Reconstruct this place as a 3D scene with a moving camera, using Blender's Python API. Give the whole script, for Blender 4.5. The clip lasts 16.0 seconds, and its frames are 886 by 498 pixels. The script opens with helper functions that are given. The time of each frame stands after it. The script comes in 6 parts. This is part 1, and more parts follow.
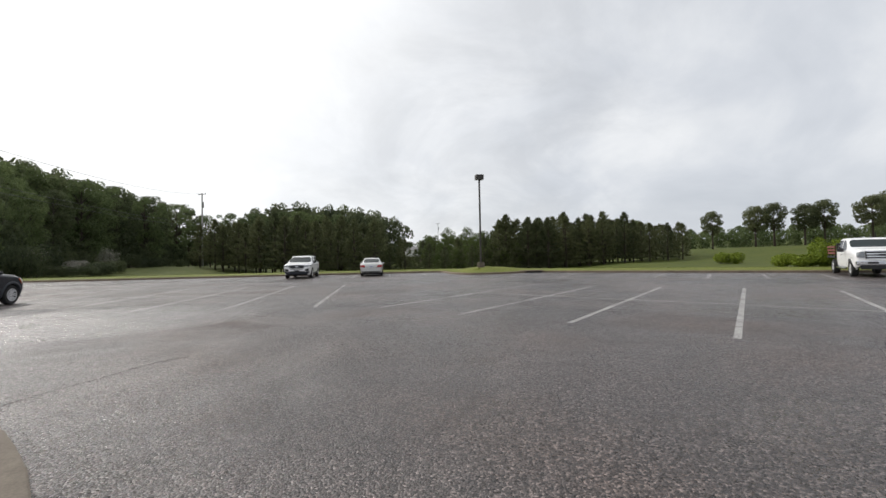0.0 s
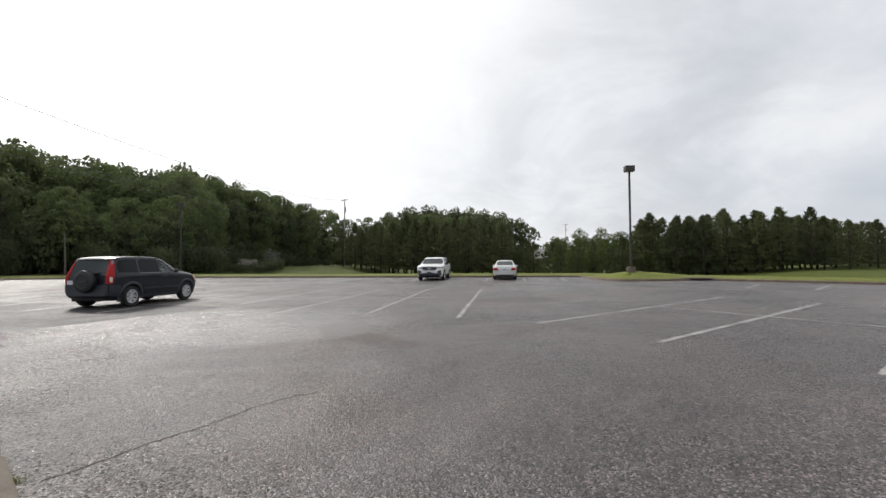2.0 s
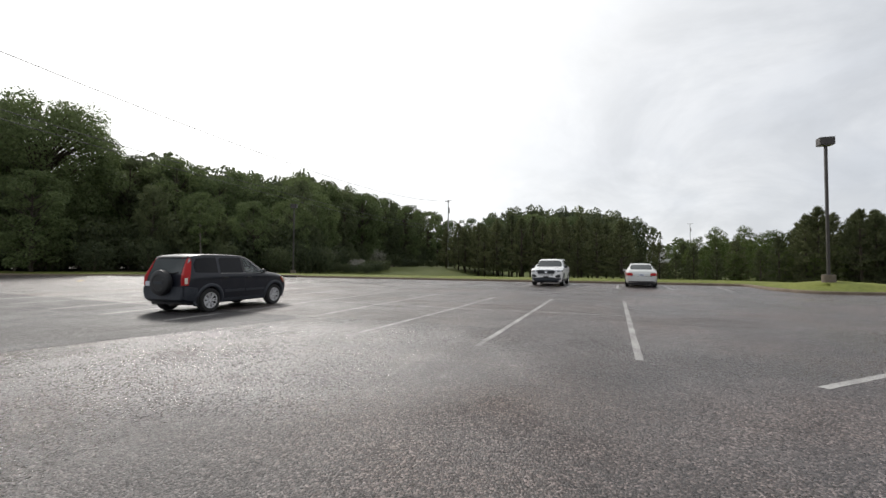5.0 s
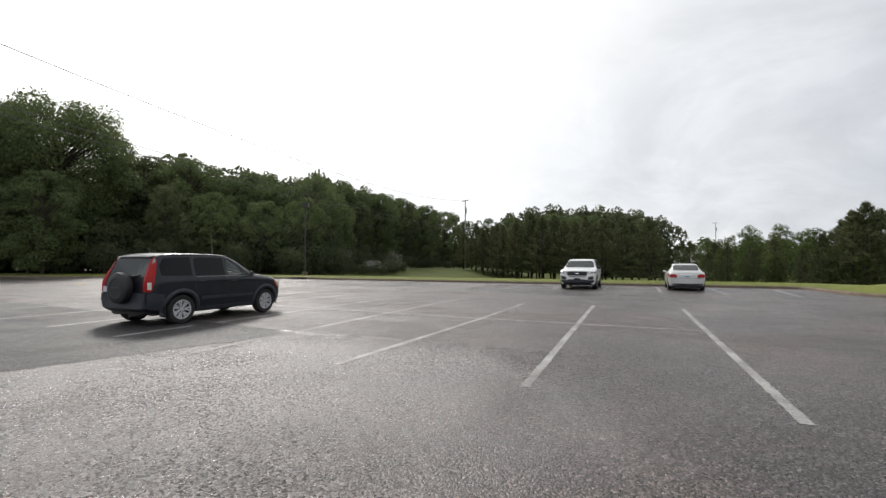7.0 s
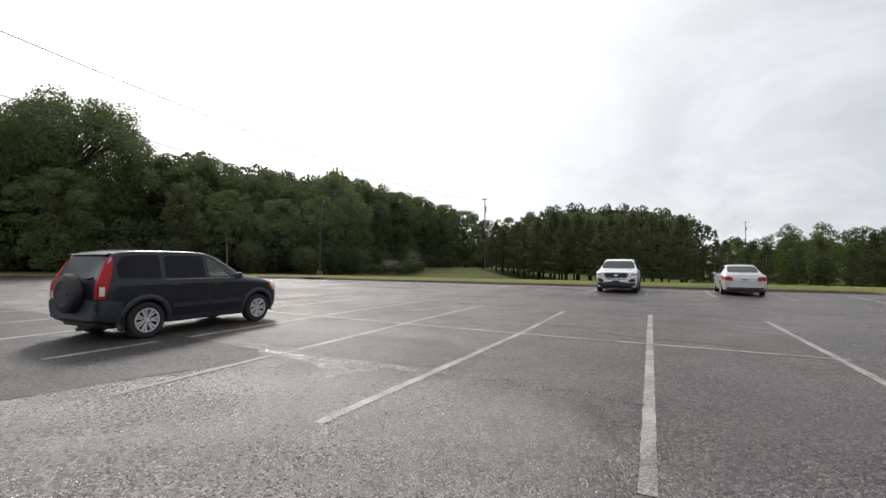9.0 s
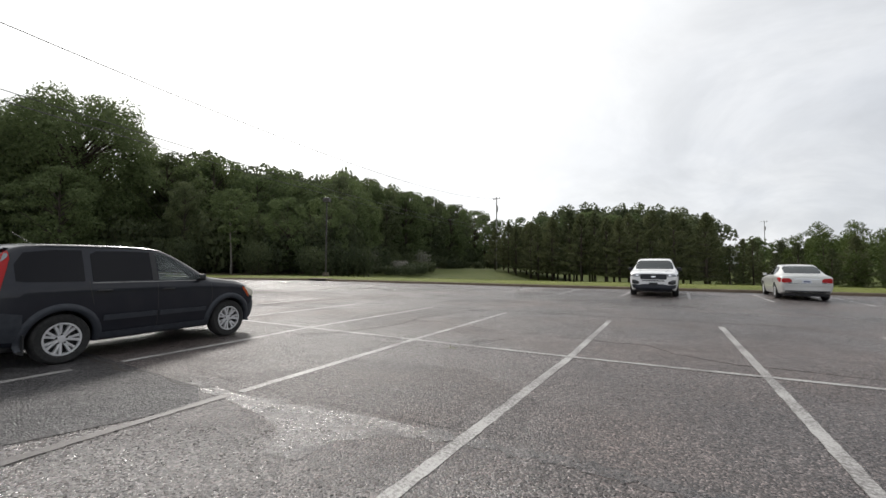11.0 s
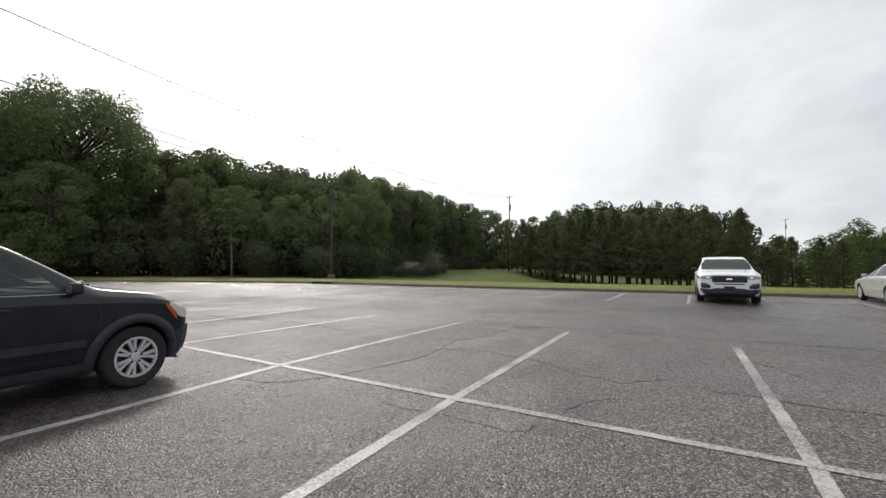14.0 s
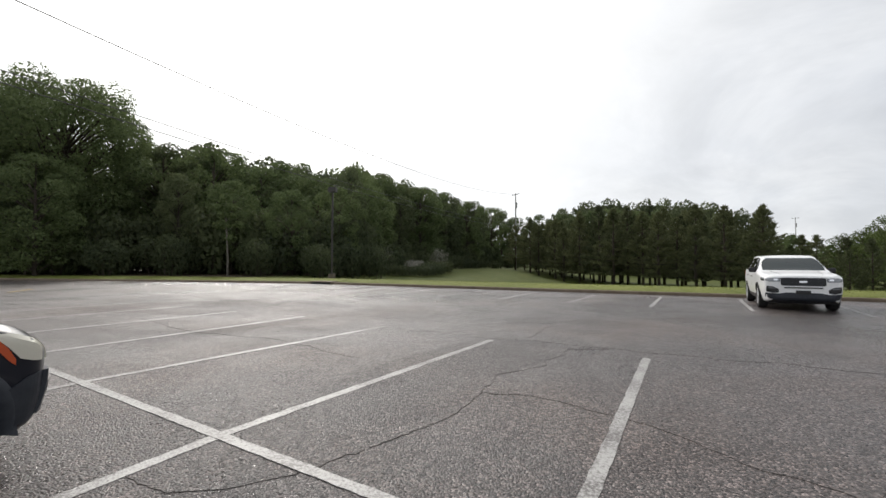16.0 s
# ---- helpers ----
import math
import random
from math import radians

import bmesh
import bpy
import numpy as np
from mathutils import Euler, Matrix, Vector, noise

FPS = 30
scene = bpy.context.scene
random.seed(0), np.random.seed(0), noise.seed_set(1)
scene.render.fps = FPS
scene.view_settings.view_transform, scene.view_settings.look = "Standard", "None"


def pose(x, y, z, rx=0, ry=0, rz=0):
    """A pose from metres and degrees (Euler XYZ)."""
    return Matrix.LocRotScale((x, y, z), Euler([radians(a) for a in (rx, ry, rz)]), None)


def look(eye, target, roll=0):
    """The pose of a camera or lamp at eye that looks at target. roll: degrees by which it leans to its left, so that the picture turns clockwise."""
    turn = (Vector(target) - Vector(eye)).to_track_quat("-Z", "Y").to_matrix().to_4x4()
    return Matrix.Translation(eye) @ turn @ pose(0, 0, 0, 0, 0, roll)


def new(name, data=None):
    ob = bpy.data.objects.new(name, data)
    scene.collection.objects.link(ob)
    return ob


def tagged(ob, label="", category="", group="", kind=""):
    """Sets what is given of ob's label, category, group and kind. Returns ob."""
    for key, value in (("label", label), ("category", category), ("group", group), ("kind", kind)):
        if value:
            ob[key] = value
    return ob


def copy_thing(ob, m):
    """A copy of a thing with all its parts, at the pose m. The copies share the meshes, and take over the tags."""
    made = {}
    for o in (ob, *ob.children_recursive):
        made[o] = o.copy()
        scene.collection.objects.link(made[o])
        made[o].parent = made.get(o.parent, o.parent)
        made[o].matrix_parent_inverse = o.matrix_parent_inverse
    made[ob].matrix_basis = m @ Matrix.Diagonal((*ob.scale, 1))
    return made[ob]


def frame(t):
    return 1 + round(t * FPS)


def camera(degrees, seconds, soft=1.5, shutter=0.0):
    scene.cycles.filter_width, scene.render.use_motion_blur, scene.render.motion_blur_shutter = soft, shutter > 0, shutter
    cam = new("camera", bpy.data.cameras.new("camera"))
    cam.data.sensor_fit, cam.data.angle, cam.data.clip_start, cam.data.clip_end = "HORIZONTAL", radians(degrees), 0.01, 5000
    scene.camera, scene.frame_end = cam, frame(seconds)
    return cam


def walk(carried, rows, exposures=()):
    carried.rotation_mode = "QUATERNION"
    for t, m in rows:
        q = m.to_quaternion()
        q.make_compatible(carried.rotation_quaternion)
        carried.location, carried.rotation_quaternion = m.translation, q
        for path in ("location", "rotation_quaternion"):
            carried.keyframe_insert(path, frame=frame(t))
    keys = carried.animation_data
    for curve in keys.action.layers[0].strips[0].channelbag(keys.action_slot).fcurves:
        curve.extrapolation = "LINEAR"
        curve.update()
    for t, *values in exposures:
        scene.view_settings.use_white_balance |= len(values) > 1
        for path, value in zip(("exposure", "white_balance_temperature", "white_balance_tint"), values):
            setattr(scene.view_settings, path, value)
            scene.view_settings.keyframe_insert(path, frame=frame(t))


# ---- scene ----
cam = camera(92.4, 16.0)
PATH = [
    (0, (-0.557, 2.201, 1.413), (-0.54, 4.201, 1.451), -1.1),
    (0.5, (-0.746, 2.715, 1.419), (-0.838, 4.713, 1.463), -0.9),
    (1, (-1.033, 3.251, 1.464), (-1.303, 5.232, 1.513), -0.7),
    (1.5, (-1.315, 3.86, 1.47), (-1.74, 5.814, 1.523), -0.6),
    (2, (-1.666, 4.381, 1.455), (-2.218, 6.302, 1.51), -0.4),
    (2.5, (-2.001, 4.936, 1.444), (-2.647, 6.828, 1.5), -0.3),
    (3, (-2.335, 5.477, 1.469), (-3.071, 7.336, 1.527), -0.2),
    (3.5, (-2.68, 6.033, 1.508), (-3.506, 7.854, 1.566), 0.0),
    (4, (-3.002, 6.632, 1.498), (-3.905, 8.415, 1.558), 0.1),
    (6.5, (-4.718, 9.442, 1.423), (-5.759, 11.149, 1.491), 0.2),
    (7, (-5.033, 9.898, 1.433), (-6.091, 11.594, 1.502), 0.1),
    (7.5, (-5.345, 10.349, 1.442), (-6.421, 12.034, 1.509), 0.2),
    (8, (-5.698, 10.813, 1.439), (-6.796, 12.483, 1.508), 0.2),
    (8.5, (-6.047, 11.256, 1.449), (-7.163, 12.915, 1.516), 0.2),
    (9, (-6.402, 11.678, 1.453), (-7.532, 13.327, 1.52), 0.3),
    (11.5, (-8.233, 13.909, 1.399), (-9.408, 15.525, 1.471), 0.2),
    (12, (-8.631, 14.334, 1.407), (-9.812, 15.946, 1.479), 0.2),
    (12.5, (-9.068, 14.741, 1.416), (-10.254, 16.349, 1.489), 0.2),
    (13, (-9.473, 15.154, 1.405), (-10.666, 16.757, 1.479), 0.1),
    (13.5, (-9.928, 15.556, 1.383), (-11.126, 17.155, 1.46), 0.1),
    (14, (-10.346, 15.965, 1.391), (-11.549, 17.56, 1.467), 0.0),
    (14.5, (-10.812, 16.406, 1.386), (-12.02, 17.998, 1.459), 0.0),
    (15, (-11.227, 16.82, 1.388), (-12.44, 18.409, 1.46), -0.0),
    (15.5, (-11.664, 17.235, 1.409), (-12.877, 18.824, 1.479), -0.0),
    (16, (-12.147, 17.664, 1.409), (-13.362, 19.251, 1.479), 0.1),
]
walk(cam, [(t, look(eye, target, roll)) for t, eye, target, roll in PATH])

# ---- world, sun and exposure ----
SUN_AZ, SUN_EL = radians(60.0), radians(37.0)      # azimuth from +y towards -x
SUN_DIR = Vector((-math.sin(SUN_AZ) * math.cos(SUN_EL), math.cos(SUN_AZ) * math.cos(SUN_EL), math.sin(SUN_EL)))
scene.view_settings.exposure = 0.0


def link(nt, a, b):
    nt.links.new(a, b)


def math_node(nt, op, a, b=None, clamp=False):
    n = nt.nodes.new("ShaderNodeMath")
    n.operation, n.use_clamp = op, clamp
    for i, v in enumerate((a, b)):
        if v is None:
            continue
        if isinstance(v, (int, float)):
            n.inputs[i].default_value = v
        else:
            link(nt, v, n.inputs[i])
    return n.outputs[0]


def ramp(nt, fac, stops):
    n = nt.nodes.new("ShaderNodeValToRGB")
    while len(n.color_ramp.elements) < len(stops):
        n.color_ramp.elements.new(0.5)
    for e, (p, c) in zip(n.color_ramp.elements, stops):
        e.position = p
        e.color = (c, c, c, 1) if isinstance(c, (int, float)) else (*c, 1)
    link(nt, fac, n.inputs[0])
    return n.outputs[0]


def noise_node(nt, vec, scale, detail=4, rough=0.55, dist=0.0):
    n = nt.nodes.new("ShaderNodeTexNoise")
    n.inputs["Scale"].default_value, n.inputs["Detail"].default_value = scale, detail
    n.inputs["Roughness"].default_value, n.inputs["Distortion"].default_value = rough, dist
    link(nt, vec, n.inputs["Vector"])
    return n.outputs[0]


def mix_col(nt, fac, a, b, blend="MIX"):
    n = nt.nodes.new("ShaderNodeMix")
    n.data_type, n.blend_type = "RGBA", blend
    for sock, v in ((n.inputs[0], fac), (n.inputs[6], a), (n.inputs[7], b)):
        if isinstance(v, (int, float)):
            sock.default_value = v
        elif isinstance(v, (tuple, list)):
            sock.default_value = (*v, 1)
        else:
            link(nt, v, sock)
    return n.outputs[2]


def make_world():
    w = bpy.data.worlds.new("overcast_sky")
    scene.world = w
    w.use_nodes = True
    nt = w.node_tree
    nt.nodes.clear()
    co = nt.nodes.new("ShaderNodeTexCoord").outputs["Generated"]
    sky = nt.nodes.new("ShaderNodeTexSky")
    sky.sky_type, sky.sun_disc = "NISHITA", False
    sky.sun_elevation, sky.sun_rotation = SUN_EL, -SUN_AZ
    bg_sky = nt.nodes.new("ShaderNodeBackground")
    bg_sky.inputs[1].default_value = 0.08
    link(nt, sky.outputs[0], bg_sky.inputs[0])
    # cloud deck: stretched towards the horizon, brighter round the hidden sun
    sep = nt.nodes.new("ShaderNodeSeparateXYZ")
    link(nt, co, sep.inputs[0])
    up = math_node(nt, "ADD", math_node(nt, "MAXIMUM", sep.outputs[2], 0.0), 0.55)
    comb = nt.nodes.new("ShaderNodeCombineXYZ")
    link(nt, math_node(nt, "DIVIDE", sep.outputs[0], up), comb.inputs[0])
    link(nt, math_node(nt, "DIVIDE", sep.outputs[1], up), comb.inputs[1])
    big = noise_node(nt, comb.outputs[0], 0.9, 5, 0.5, 0.3)
    small = noise_node(nt, comb.outputs[0], 2.8, 6, 0.56, 0.4)
    cloud = math_node(nt, "ADD", math_node(nt, "MULTIPLY", big, 0.60), math_node(nt, "MULTIPLY", small, 0.40))
    tone = ramp(nt, cloud, [(0.34, (0.57, 0.605, 0.66)), (0.48, (0.71, 0.74, 0.79)), (0.60, (0.91, 0.925, 0.945))])
    bank = nt.nodes.new("ShaderNodeVectorMath")
    bank.operation = "DOT_PRODUCT"
    bank.inputs[1].default_value = Vector((-0.12, 0.86, 0.50)).normalized()
    link(nt, co, bank.inputs[0])
    heavy = math_node(nt, "MULTIPLY", ramp(nt, bank.outputs["Value"], [(0.72, 0.0), (0.95, 1.0)]),
                      ramp(nt, noise_node(nt, comb.outputs[0], 2.6, 6, 0.6, 0.5), [(0.40, 1.0), (0.58, 0.0)]))
    tone = mix_col(nt, math_node(nt, "MULTIPLY", heavy, 0.75), tone, (0.56, 0.585, 0.625))
    dot = nt.nodes.new("ShaderNodeVectorMath")
    dot.operation = "DOT_PRODUCT"
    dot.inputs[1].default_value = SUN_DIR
    link(nt, co, dot.inputs[0])
    glow = ramp(nt, dot.outputs["Value"], [(0.30, 0.0), (0.62, 0.25), (0.85, 0.75), (1.0, 1.0)])
    white = mix_col(nt, math_node(nt, "MULTIPLY", glow, 0.85), tone, (1.5, 1.49, 1.46))
    core = ramp(nt, dot.outputs["Value"], [(0.88, 0.0), (0.955, 0.4), (1.0, 1.0)])
    white = mix_col(nt, core, white, (3.3, 3.25, 3.15))
    bg = nt.nodes.new("ShaderNodeBackground")
    link(nt, white, bg.inputs[0])
    bg.inputs[1].default_value = 1.0
    mixer = nt.nodes.new("ShaderNodeMixShader")
    mixer.inputs[0].default_value = 0.93
    link(nt, bg_sky.outputs[0], mixer.inputs[1])
    link(nt, bg.outputs[0], mixer.inputs[2])
    out = nt.nodes.new("ShaderNodeOutputWorld")
    link(nt, mixer.outputs[0], out.inputs[0])


make_world()
sun = new("sun", bpy.data.lights.new("sun", "SUN"))
sun.data.energy, sun.data.angle, sun.data.color = 2.35, radians(9), (1.0, 0.955, 0.90)
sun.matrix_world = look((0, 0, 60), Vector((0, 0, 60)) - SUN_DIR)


# ---- materials ----
def base_mat(name, col=(0.5, 0.5, 0.5), rough=0.6, metal=0.0, spec=0.5, coat=0.0):
    m = bpy.data.materials.new(name)
    m.use_nodes = True
    b = m.node_tree.nodes["Principled BSDF"]
    b.inputs["Base Color"].default_value = (*col, 1)
    b.inputs["Roughness"].default_value = rough
    b.inputs["Metallic"].default_value = metal
    b.inputs["Specular IOR Level"].default_value = spec
    b.inputs["Coat Weight"].default_value = coat
    b.inputs["Coat Roughness"].default_value = 0.04
    return m, m.node_tree, b


def obj_co(nt):
    return nt.nodes.new("ShaderNodeTexCoord").outputs["Object"]


def world_co(nt):
    return nt.nodes.new("ShaderNodeNewGeometry").outputs["Position"]


def bump(nt, b, height, strength, distance):
    n = nt.nodes.new("ShaderNodeBump")
    n.inputs["Strength"].default_value, n.inputs["Distance"].default_value = strength, distance
    link(nt, height, n.inputs["Height"])
    link(nt, n.outputs[0], b.inputs["Normal"])


def voronoi(nt, vec, scale, feature="F1", out="Distance"):
    n = nt.nodes.new("ShaderNodeTexVoronoi")
    n.feature = feature
    n.inputs["Scale"].default_value = scale
    link(nt, vec, n.inputs["Vector"])
    return n.outputs[out]


def asphalt_mat(name, dark, light, tint, rough_lo, rough_hi, spec=0.5, relief=0.0074, film=False, wear=()):
    m, nt, b = base_mat(name)
    co = world_co(nt)
    stones = voronoi(nt, co, 62.0, "F1", "Color")
    stone_d = voronoi(nt, co, 62.0)
    sepc = nt.nodes.new("ShaderNodeSeparateColor")
    link(nt, stones, sepc.inputs[0])
    grain = ramp(nt, sepc.outputs[0], [(0.0, 0.20), (0.40, 0.66), (0.78, 1.25), (0.95, 2.9)])
    patch = noise_node(nt, co, 0.16, 5, 0.55, 0.6)
    blotch = noise_node(nt, co, 1.3, 5, 0.6)
    tone = ramp(nt, math_node(nt, "ADD", math_node(nt, "MULTIPLY", patch, 0.65), math_node(nt, "MULTIPLY", blotch, 0.35)),
                [(0.34, dark), (0.52, tuple((a + c) / 2 for a, c in zip(dark, light))), (0.66, light)])
    warm = mix_col(nt, ramp(nt, noise_node(nt, co, 0.3, 4), [(0.45, 0.0), (0.7, 0.6)]), tone, tint)
    sand = ramp(nt, noise_node(nt, co, 120.0, 3, 0.6), [(0.30, 0.45), (0.70, 1.55)])
    col = mix_col(nt, 1.0, mix_col(nt, 1.0, warm, grain, "MULTIPLY"), sand, "MULTIPLY")
    link(nt, col, b.inputs["Base Color"])
    damp = noise_node(nt, co, 0.30, 3, 0.5, 0.9)
    # dry or polished stretches with ragged rims: centre, half sizes, turn, change of roughness
    spots = None
    for cx, cy, rx, ry, turn, change in wear:
        mp = nt.nodes.new("ShaderNodeMapping")
        mp.vector_type = "TEXTURE"
        mp.inputs["Location"].default_value = (cx, cy, 0)
        mp.inputs["Rotation"].default_value = (0, 0, radians(turn))
        mp.inputs["Scale"].default_value = (rx, ry, 1)
        link(nt, co, mp.inputs["Vector"])
        ln = nt.nodes.new("ShaderNodeVectorMath")
        ln.operation = "LENGTH"
        link(nt, mp.outputs[0], ln.inputs[0])
        d = math_node(nt, "ADD", ln.outputs["Value"], math_node(nt, "MULTIPLY", noise_node(nt, co, 0.8, 5, 0.6), 0.5))
        one = math_node(nt, "MULTIPLY", math_node(nt, "MULTIPLY", math_node(nt, "SUBTRACT", 1.42, d), 4.0, True), change)
        spots = one if spots is None else math_node(nt, "ADD", spots, one)
    r = ramp(nt, damp, [(0.34, rough_lo), (0.64, rough_hi)])
    if spots is not None:
        r = math_node(nt, "ADD", r, math_node(nt, "MAXIMUM", spots, 0.0))
        gloss = math_node(nt, "MAXIMUM", math_node(nt, "MULTIPLY", spots, -1.0), 0.0)
        link(nt, math_node(nt, "ADD", gloss, spec), b.inputs["Specular IOR Level"])
    # some stones are polished, others rough
    r = math_node(nt, "ADD", r, math_node(nt, "MULTIPLY", math_node(nt, "SUBTRACT", sepc.outputs[1], 0.5), 0.40))
    link(nt, math_node(nt, "MAXIMUM", r, 0.12), b.inputs["Roughness"])
    if film:
        # a water film that lies in ragged spots
        r = math_node(nt, "ADD", r, ramp(nt, noise_node(nt, co, 3.4, 5, 0.65, 0.6), [(0.44, 0.0), (0.60, 0.30)]))
        link(nt, math_node(nt, "MAXIMUM", r, 0.10), b.inputs["Roughness"])
    b.inputs["Specular IOR Level"].default_value = spec
    h = math_node(nt, "ADD", math_node(nt, "MULTIPLY", stone_d, -1.0), math_node(nt, "MULTIPLY", noise_node(nt, co, 150.0, 2), 0.25))
    bump(nt, b, h, 1.0, relief)
    # slow unevenness of the rolled surface
    wave = nt.nodes.new("ShaderNodeBump")
    wave.inputs["Strength"].default_value, wave.inputs["Distance"].default_value = 1.0, 0.075
    link(nt, noise_node(nt, co, 0.75, 3, 0.5, 0.5), wave.inputs["Height"])
    swell = nt.nodes.new("ShaderNodeBump")
    swell.inputs["Strength"].default_value, swell.inputs["Distance"].default_value = 1.0, 0.30
    link(nt, noise_node(nt, co, 0.24, 2, 0.45, 0.7), swell.inputs["Height"])
    link(nt, swell.outputs[0], wave.inputs["Normal"])
    fine_bump = b.inputs["Normal"].links[0].from_node
    link(nt, wave.outputs[0], fine_bump.inputs["Normal"])
    return m


M_ASPHALT = asphalt_mat("asphalt_worn", (0.040, 0.0338, 0.0328), (0.098, 0.0830, 0.0790), (0.098, 0.072, 0.061), 0.20, 0.44, 0.48, 0.0086,
                        wear=((-5.6, 9.8, 3.4, 1.9, 118, 0.14), (-16.0, 22.2, 14.0, 6.6, -4, 0.15), (-3.0, 13.0, 3.0, 1.2, 30, 0.12),
                              (3.0, 9.0, 3.5, 2.0, 50, 0.12), (-9.4, 12.9, 3.8, 2.8, 20, -0.42), (-4.6, 5.9, 2.2, 0.9, 40, -0.10), (-36.0, 18.0, 17.0, 11.0, 0, 0.14)))
M_ASPHALT_NEW = asphalt_mat("asphalt_smooth", (0.030, 0.029, 0.030), (0.054, 0.0515, 0.0520), (0.050, 0.045, 0.043), 0.46, 0.62, 0.26)
M_ASPHALT_DULL = asphalt_mat("asphalt_dull", (0.040, 0.0345, 0.0335), (0.092, 0.0790, 0.0755), (0.092, 0.070, 0.060), 0.44, 0.58, 0.36)
M_TAR = asphalt_mat("wet_joint", (0.028, 0.025, 0.025), (0.070, 0.061, 0.059), (0.070, 0.053, 0.047), 0.13, 0.28, 0.70, 0.0060, True)


def plain_noise_mat(name, a, c, scale, rough=0.8, bump_s=0.0, bump_d=0.01, spec=0.4, world=False, scale2=None, metal=0.0):
    m, nt, b = base_mat(name, rough=rough, spec=spec, metal=metal)
    co = world_co(nt) if world else obj_co(nt)
    f = noise_node(nt, co, scale, 6, 0.6)
    if scale2:
        f = math_node(nt, "ADD", math_node(nt, "MULTIPLY", f, 0.5), math_node(nt, "MULTIPLY", noise_node(nt, co, scale2, 4), 0.5))
    link(nt, ramp(nt, f, [(0.33, a), (0.67, c)]), b.inputs["Base Color"])
    if bump_s:
        bump(nt, b, f, bump_s, bump_d)
    return m


def paint_line_mat(name, lo, hi, bare=(0.11, 0.10, 0.095), white=(0.37, 0.36, 0.345)):
    m, nt, b = base_mat(name, rough=0.55)
    co = world_co(nt)
    worn = ramp(nt, math_node(nt, "ADD", math_node(nt, "MULTIPLY", noise_node(nt, co, 38.0, 4, 0.7), 0.6), math_node(nt, "MULTIPLY", noise_node(nt, co, 1.4, 4), 0.4)),
                [(lo, 0.0), (hi, 1.0)])
    col = mix_col(nt, worn, bare, white)
    link(nt, col, b.inputs["Base Color"])
    bump(nt, b, voronoi(nt, co, 62.0), 0.4, 0.006)
    return m


M_PAINT = paint_line_mat("road_paint", 0.42, 0.56)
M_PAINT_FADED = paint_line_mat("faded_road_paint", 0.50, 0.70, (0.062, 0.053, 0.050), (0.15, 0.14, 0.13))
M_YELLOW = plain_noise_mat("yellow_road_paint", (0.30, 0.20, 0.03), (0.5, 0.36, 0.06), 9, 0.6, world=True)
M_CRACK = plain_noise_mat("crack_filler", (0.030, 0.026, 0.023), (0.076, 0.066, 0.058), 20, 0.85, 0.3, world=True)
M_CONCRETE = plain_noise_mat("old_concrete", (0.080, 0.064, 0.048), (0.165, 0.138, 0.108), 5, 0.85, 0.35, 0.006, world=True, scale2=70)
M_KERB = plain_noise_mat("kerb_concrete", (0.085, 0.064, 0.046), (0.23, 0.18, 0.13), 2.0, 0.85, 0.3, 0.006, world=True, scale2=30)
M_GRASS = plain_noise_mat("grass_ground", (0.075, 0.098, 0.016), (0.18, 0.188, 0.042), 0.35, 0.9, 0.6, 0.05, 0.2, world=True, scale2=6)
def ground_mat():
    m, nt, bs = base_mat("grass_land", rough=0.9, spec=0.2)
    co = world_co(nt)
    f = math_node(nt, "ADD", math_node(nt, "MULTIPLY", noise_node(nt, co, 0.35, 6, 0.6), 0.5), math_node(nt, "MULTIPLY", noise_node(nt, co, 6.0, 4), 0.5))
    grass = ramp(nt, f, [(0.30, (0.036, 0.050, 0.009)), (0.52, (0.064, 0.080, 0.013)), (0.70, (0.098, 0.094, 0.023))])
    litter = ramp(nt, f, [(0.33, (0.028, 0.020, 0.013)), (0.67, (0.075, 0.055, 0.034))])
    sep = nt.nodes.new("ShaderNodeSeparateXYZ")
    link(nt, co, sep.inputs[0])
    # the wood stands west of a slanting, ragged line
    west = math_node(nt, "ADD", math_node(nt, "MULTIPLY", sep.outputs[0], -1.0), math_node(nt, "MULTIPLY", sep.outputs[1], -0.52))
    west = math_node(nt, "ADD", west, math_node(nt, "MULTIPLY", noise_node(nt, co, 0.2, 4), 6.0))
    mask = math_node(nt, "SUBTRACT", west, 32.0)
    mask = math_node(nt, "MULTIPLY", mask, 0.5, True)
    link(nt, mix_col(nt, mask, grass, litter), bs.inputs["Base Color"])
    bump(nt, bs, f, 0.6, 0.05)
    return m


M_LAND = ground_mat()
M_DARK = base_mat("flat_near_black", (0.012, 0.012, 0.012), 0.9)[0]
M_BRONZE = plain_noise_mat("dark_bronze_metal", (0.028, 0.024, 0.021), (0.045, 0.04, 0.035), 6, 0.5, 0, spec=0.5)
M_LENS = base_mat("lamp_lens", (0.25, 0.25, 0.24), 0.25)[0]
M_POLEWOOD = plain_noise_mat("grey_pole", (0.16, 0.155, 0.15), (0.30, 0.295, 0.285), 3, 0.8, 0.3, 0.01)
M_WIRE = base_mat("cable", (0.05, 0.05, 0.05), 0.6)[0]
M_BARK = plain_noise_mat("bark", (0.035, 0.028, 0.022), (0.10, 0.083, 0.066), 5, 0.95, 0.8, 0.03, 0.2, scale2=24)
M_BARK_PALE = plain_noise_mat("pale_bark", (0.12, 0.11, 0.09), (0.26, 0.24, 0.2), 6, 0.95, 0.6, 0.02, 0.2)


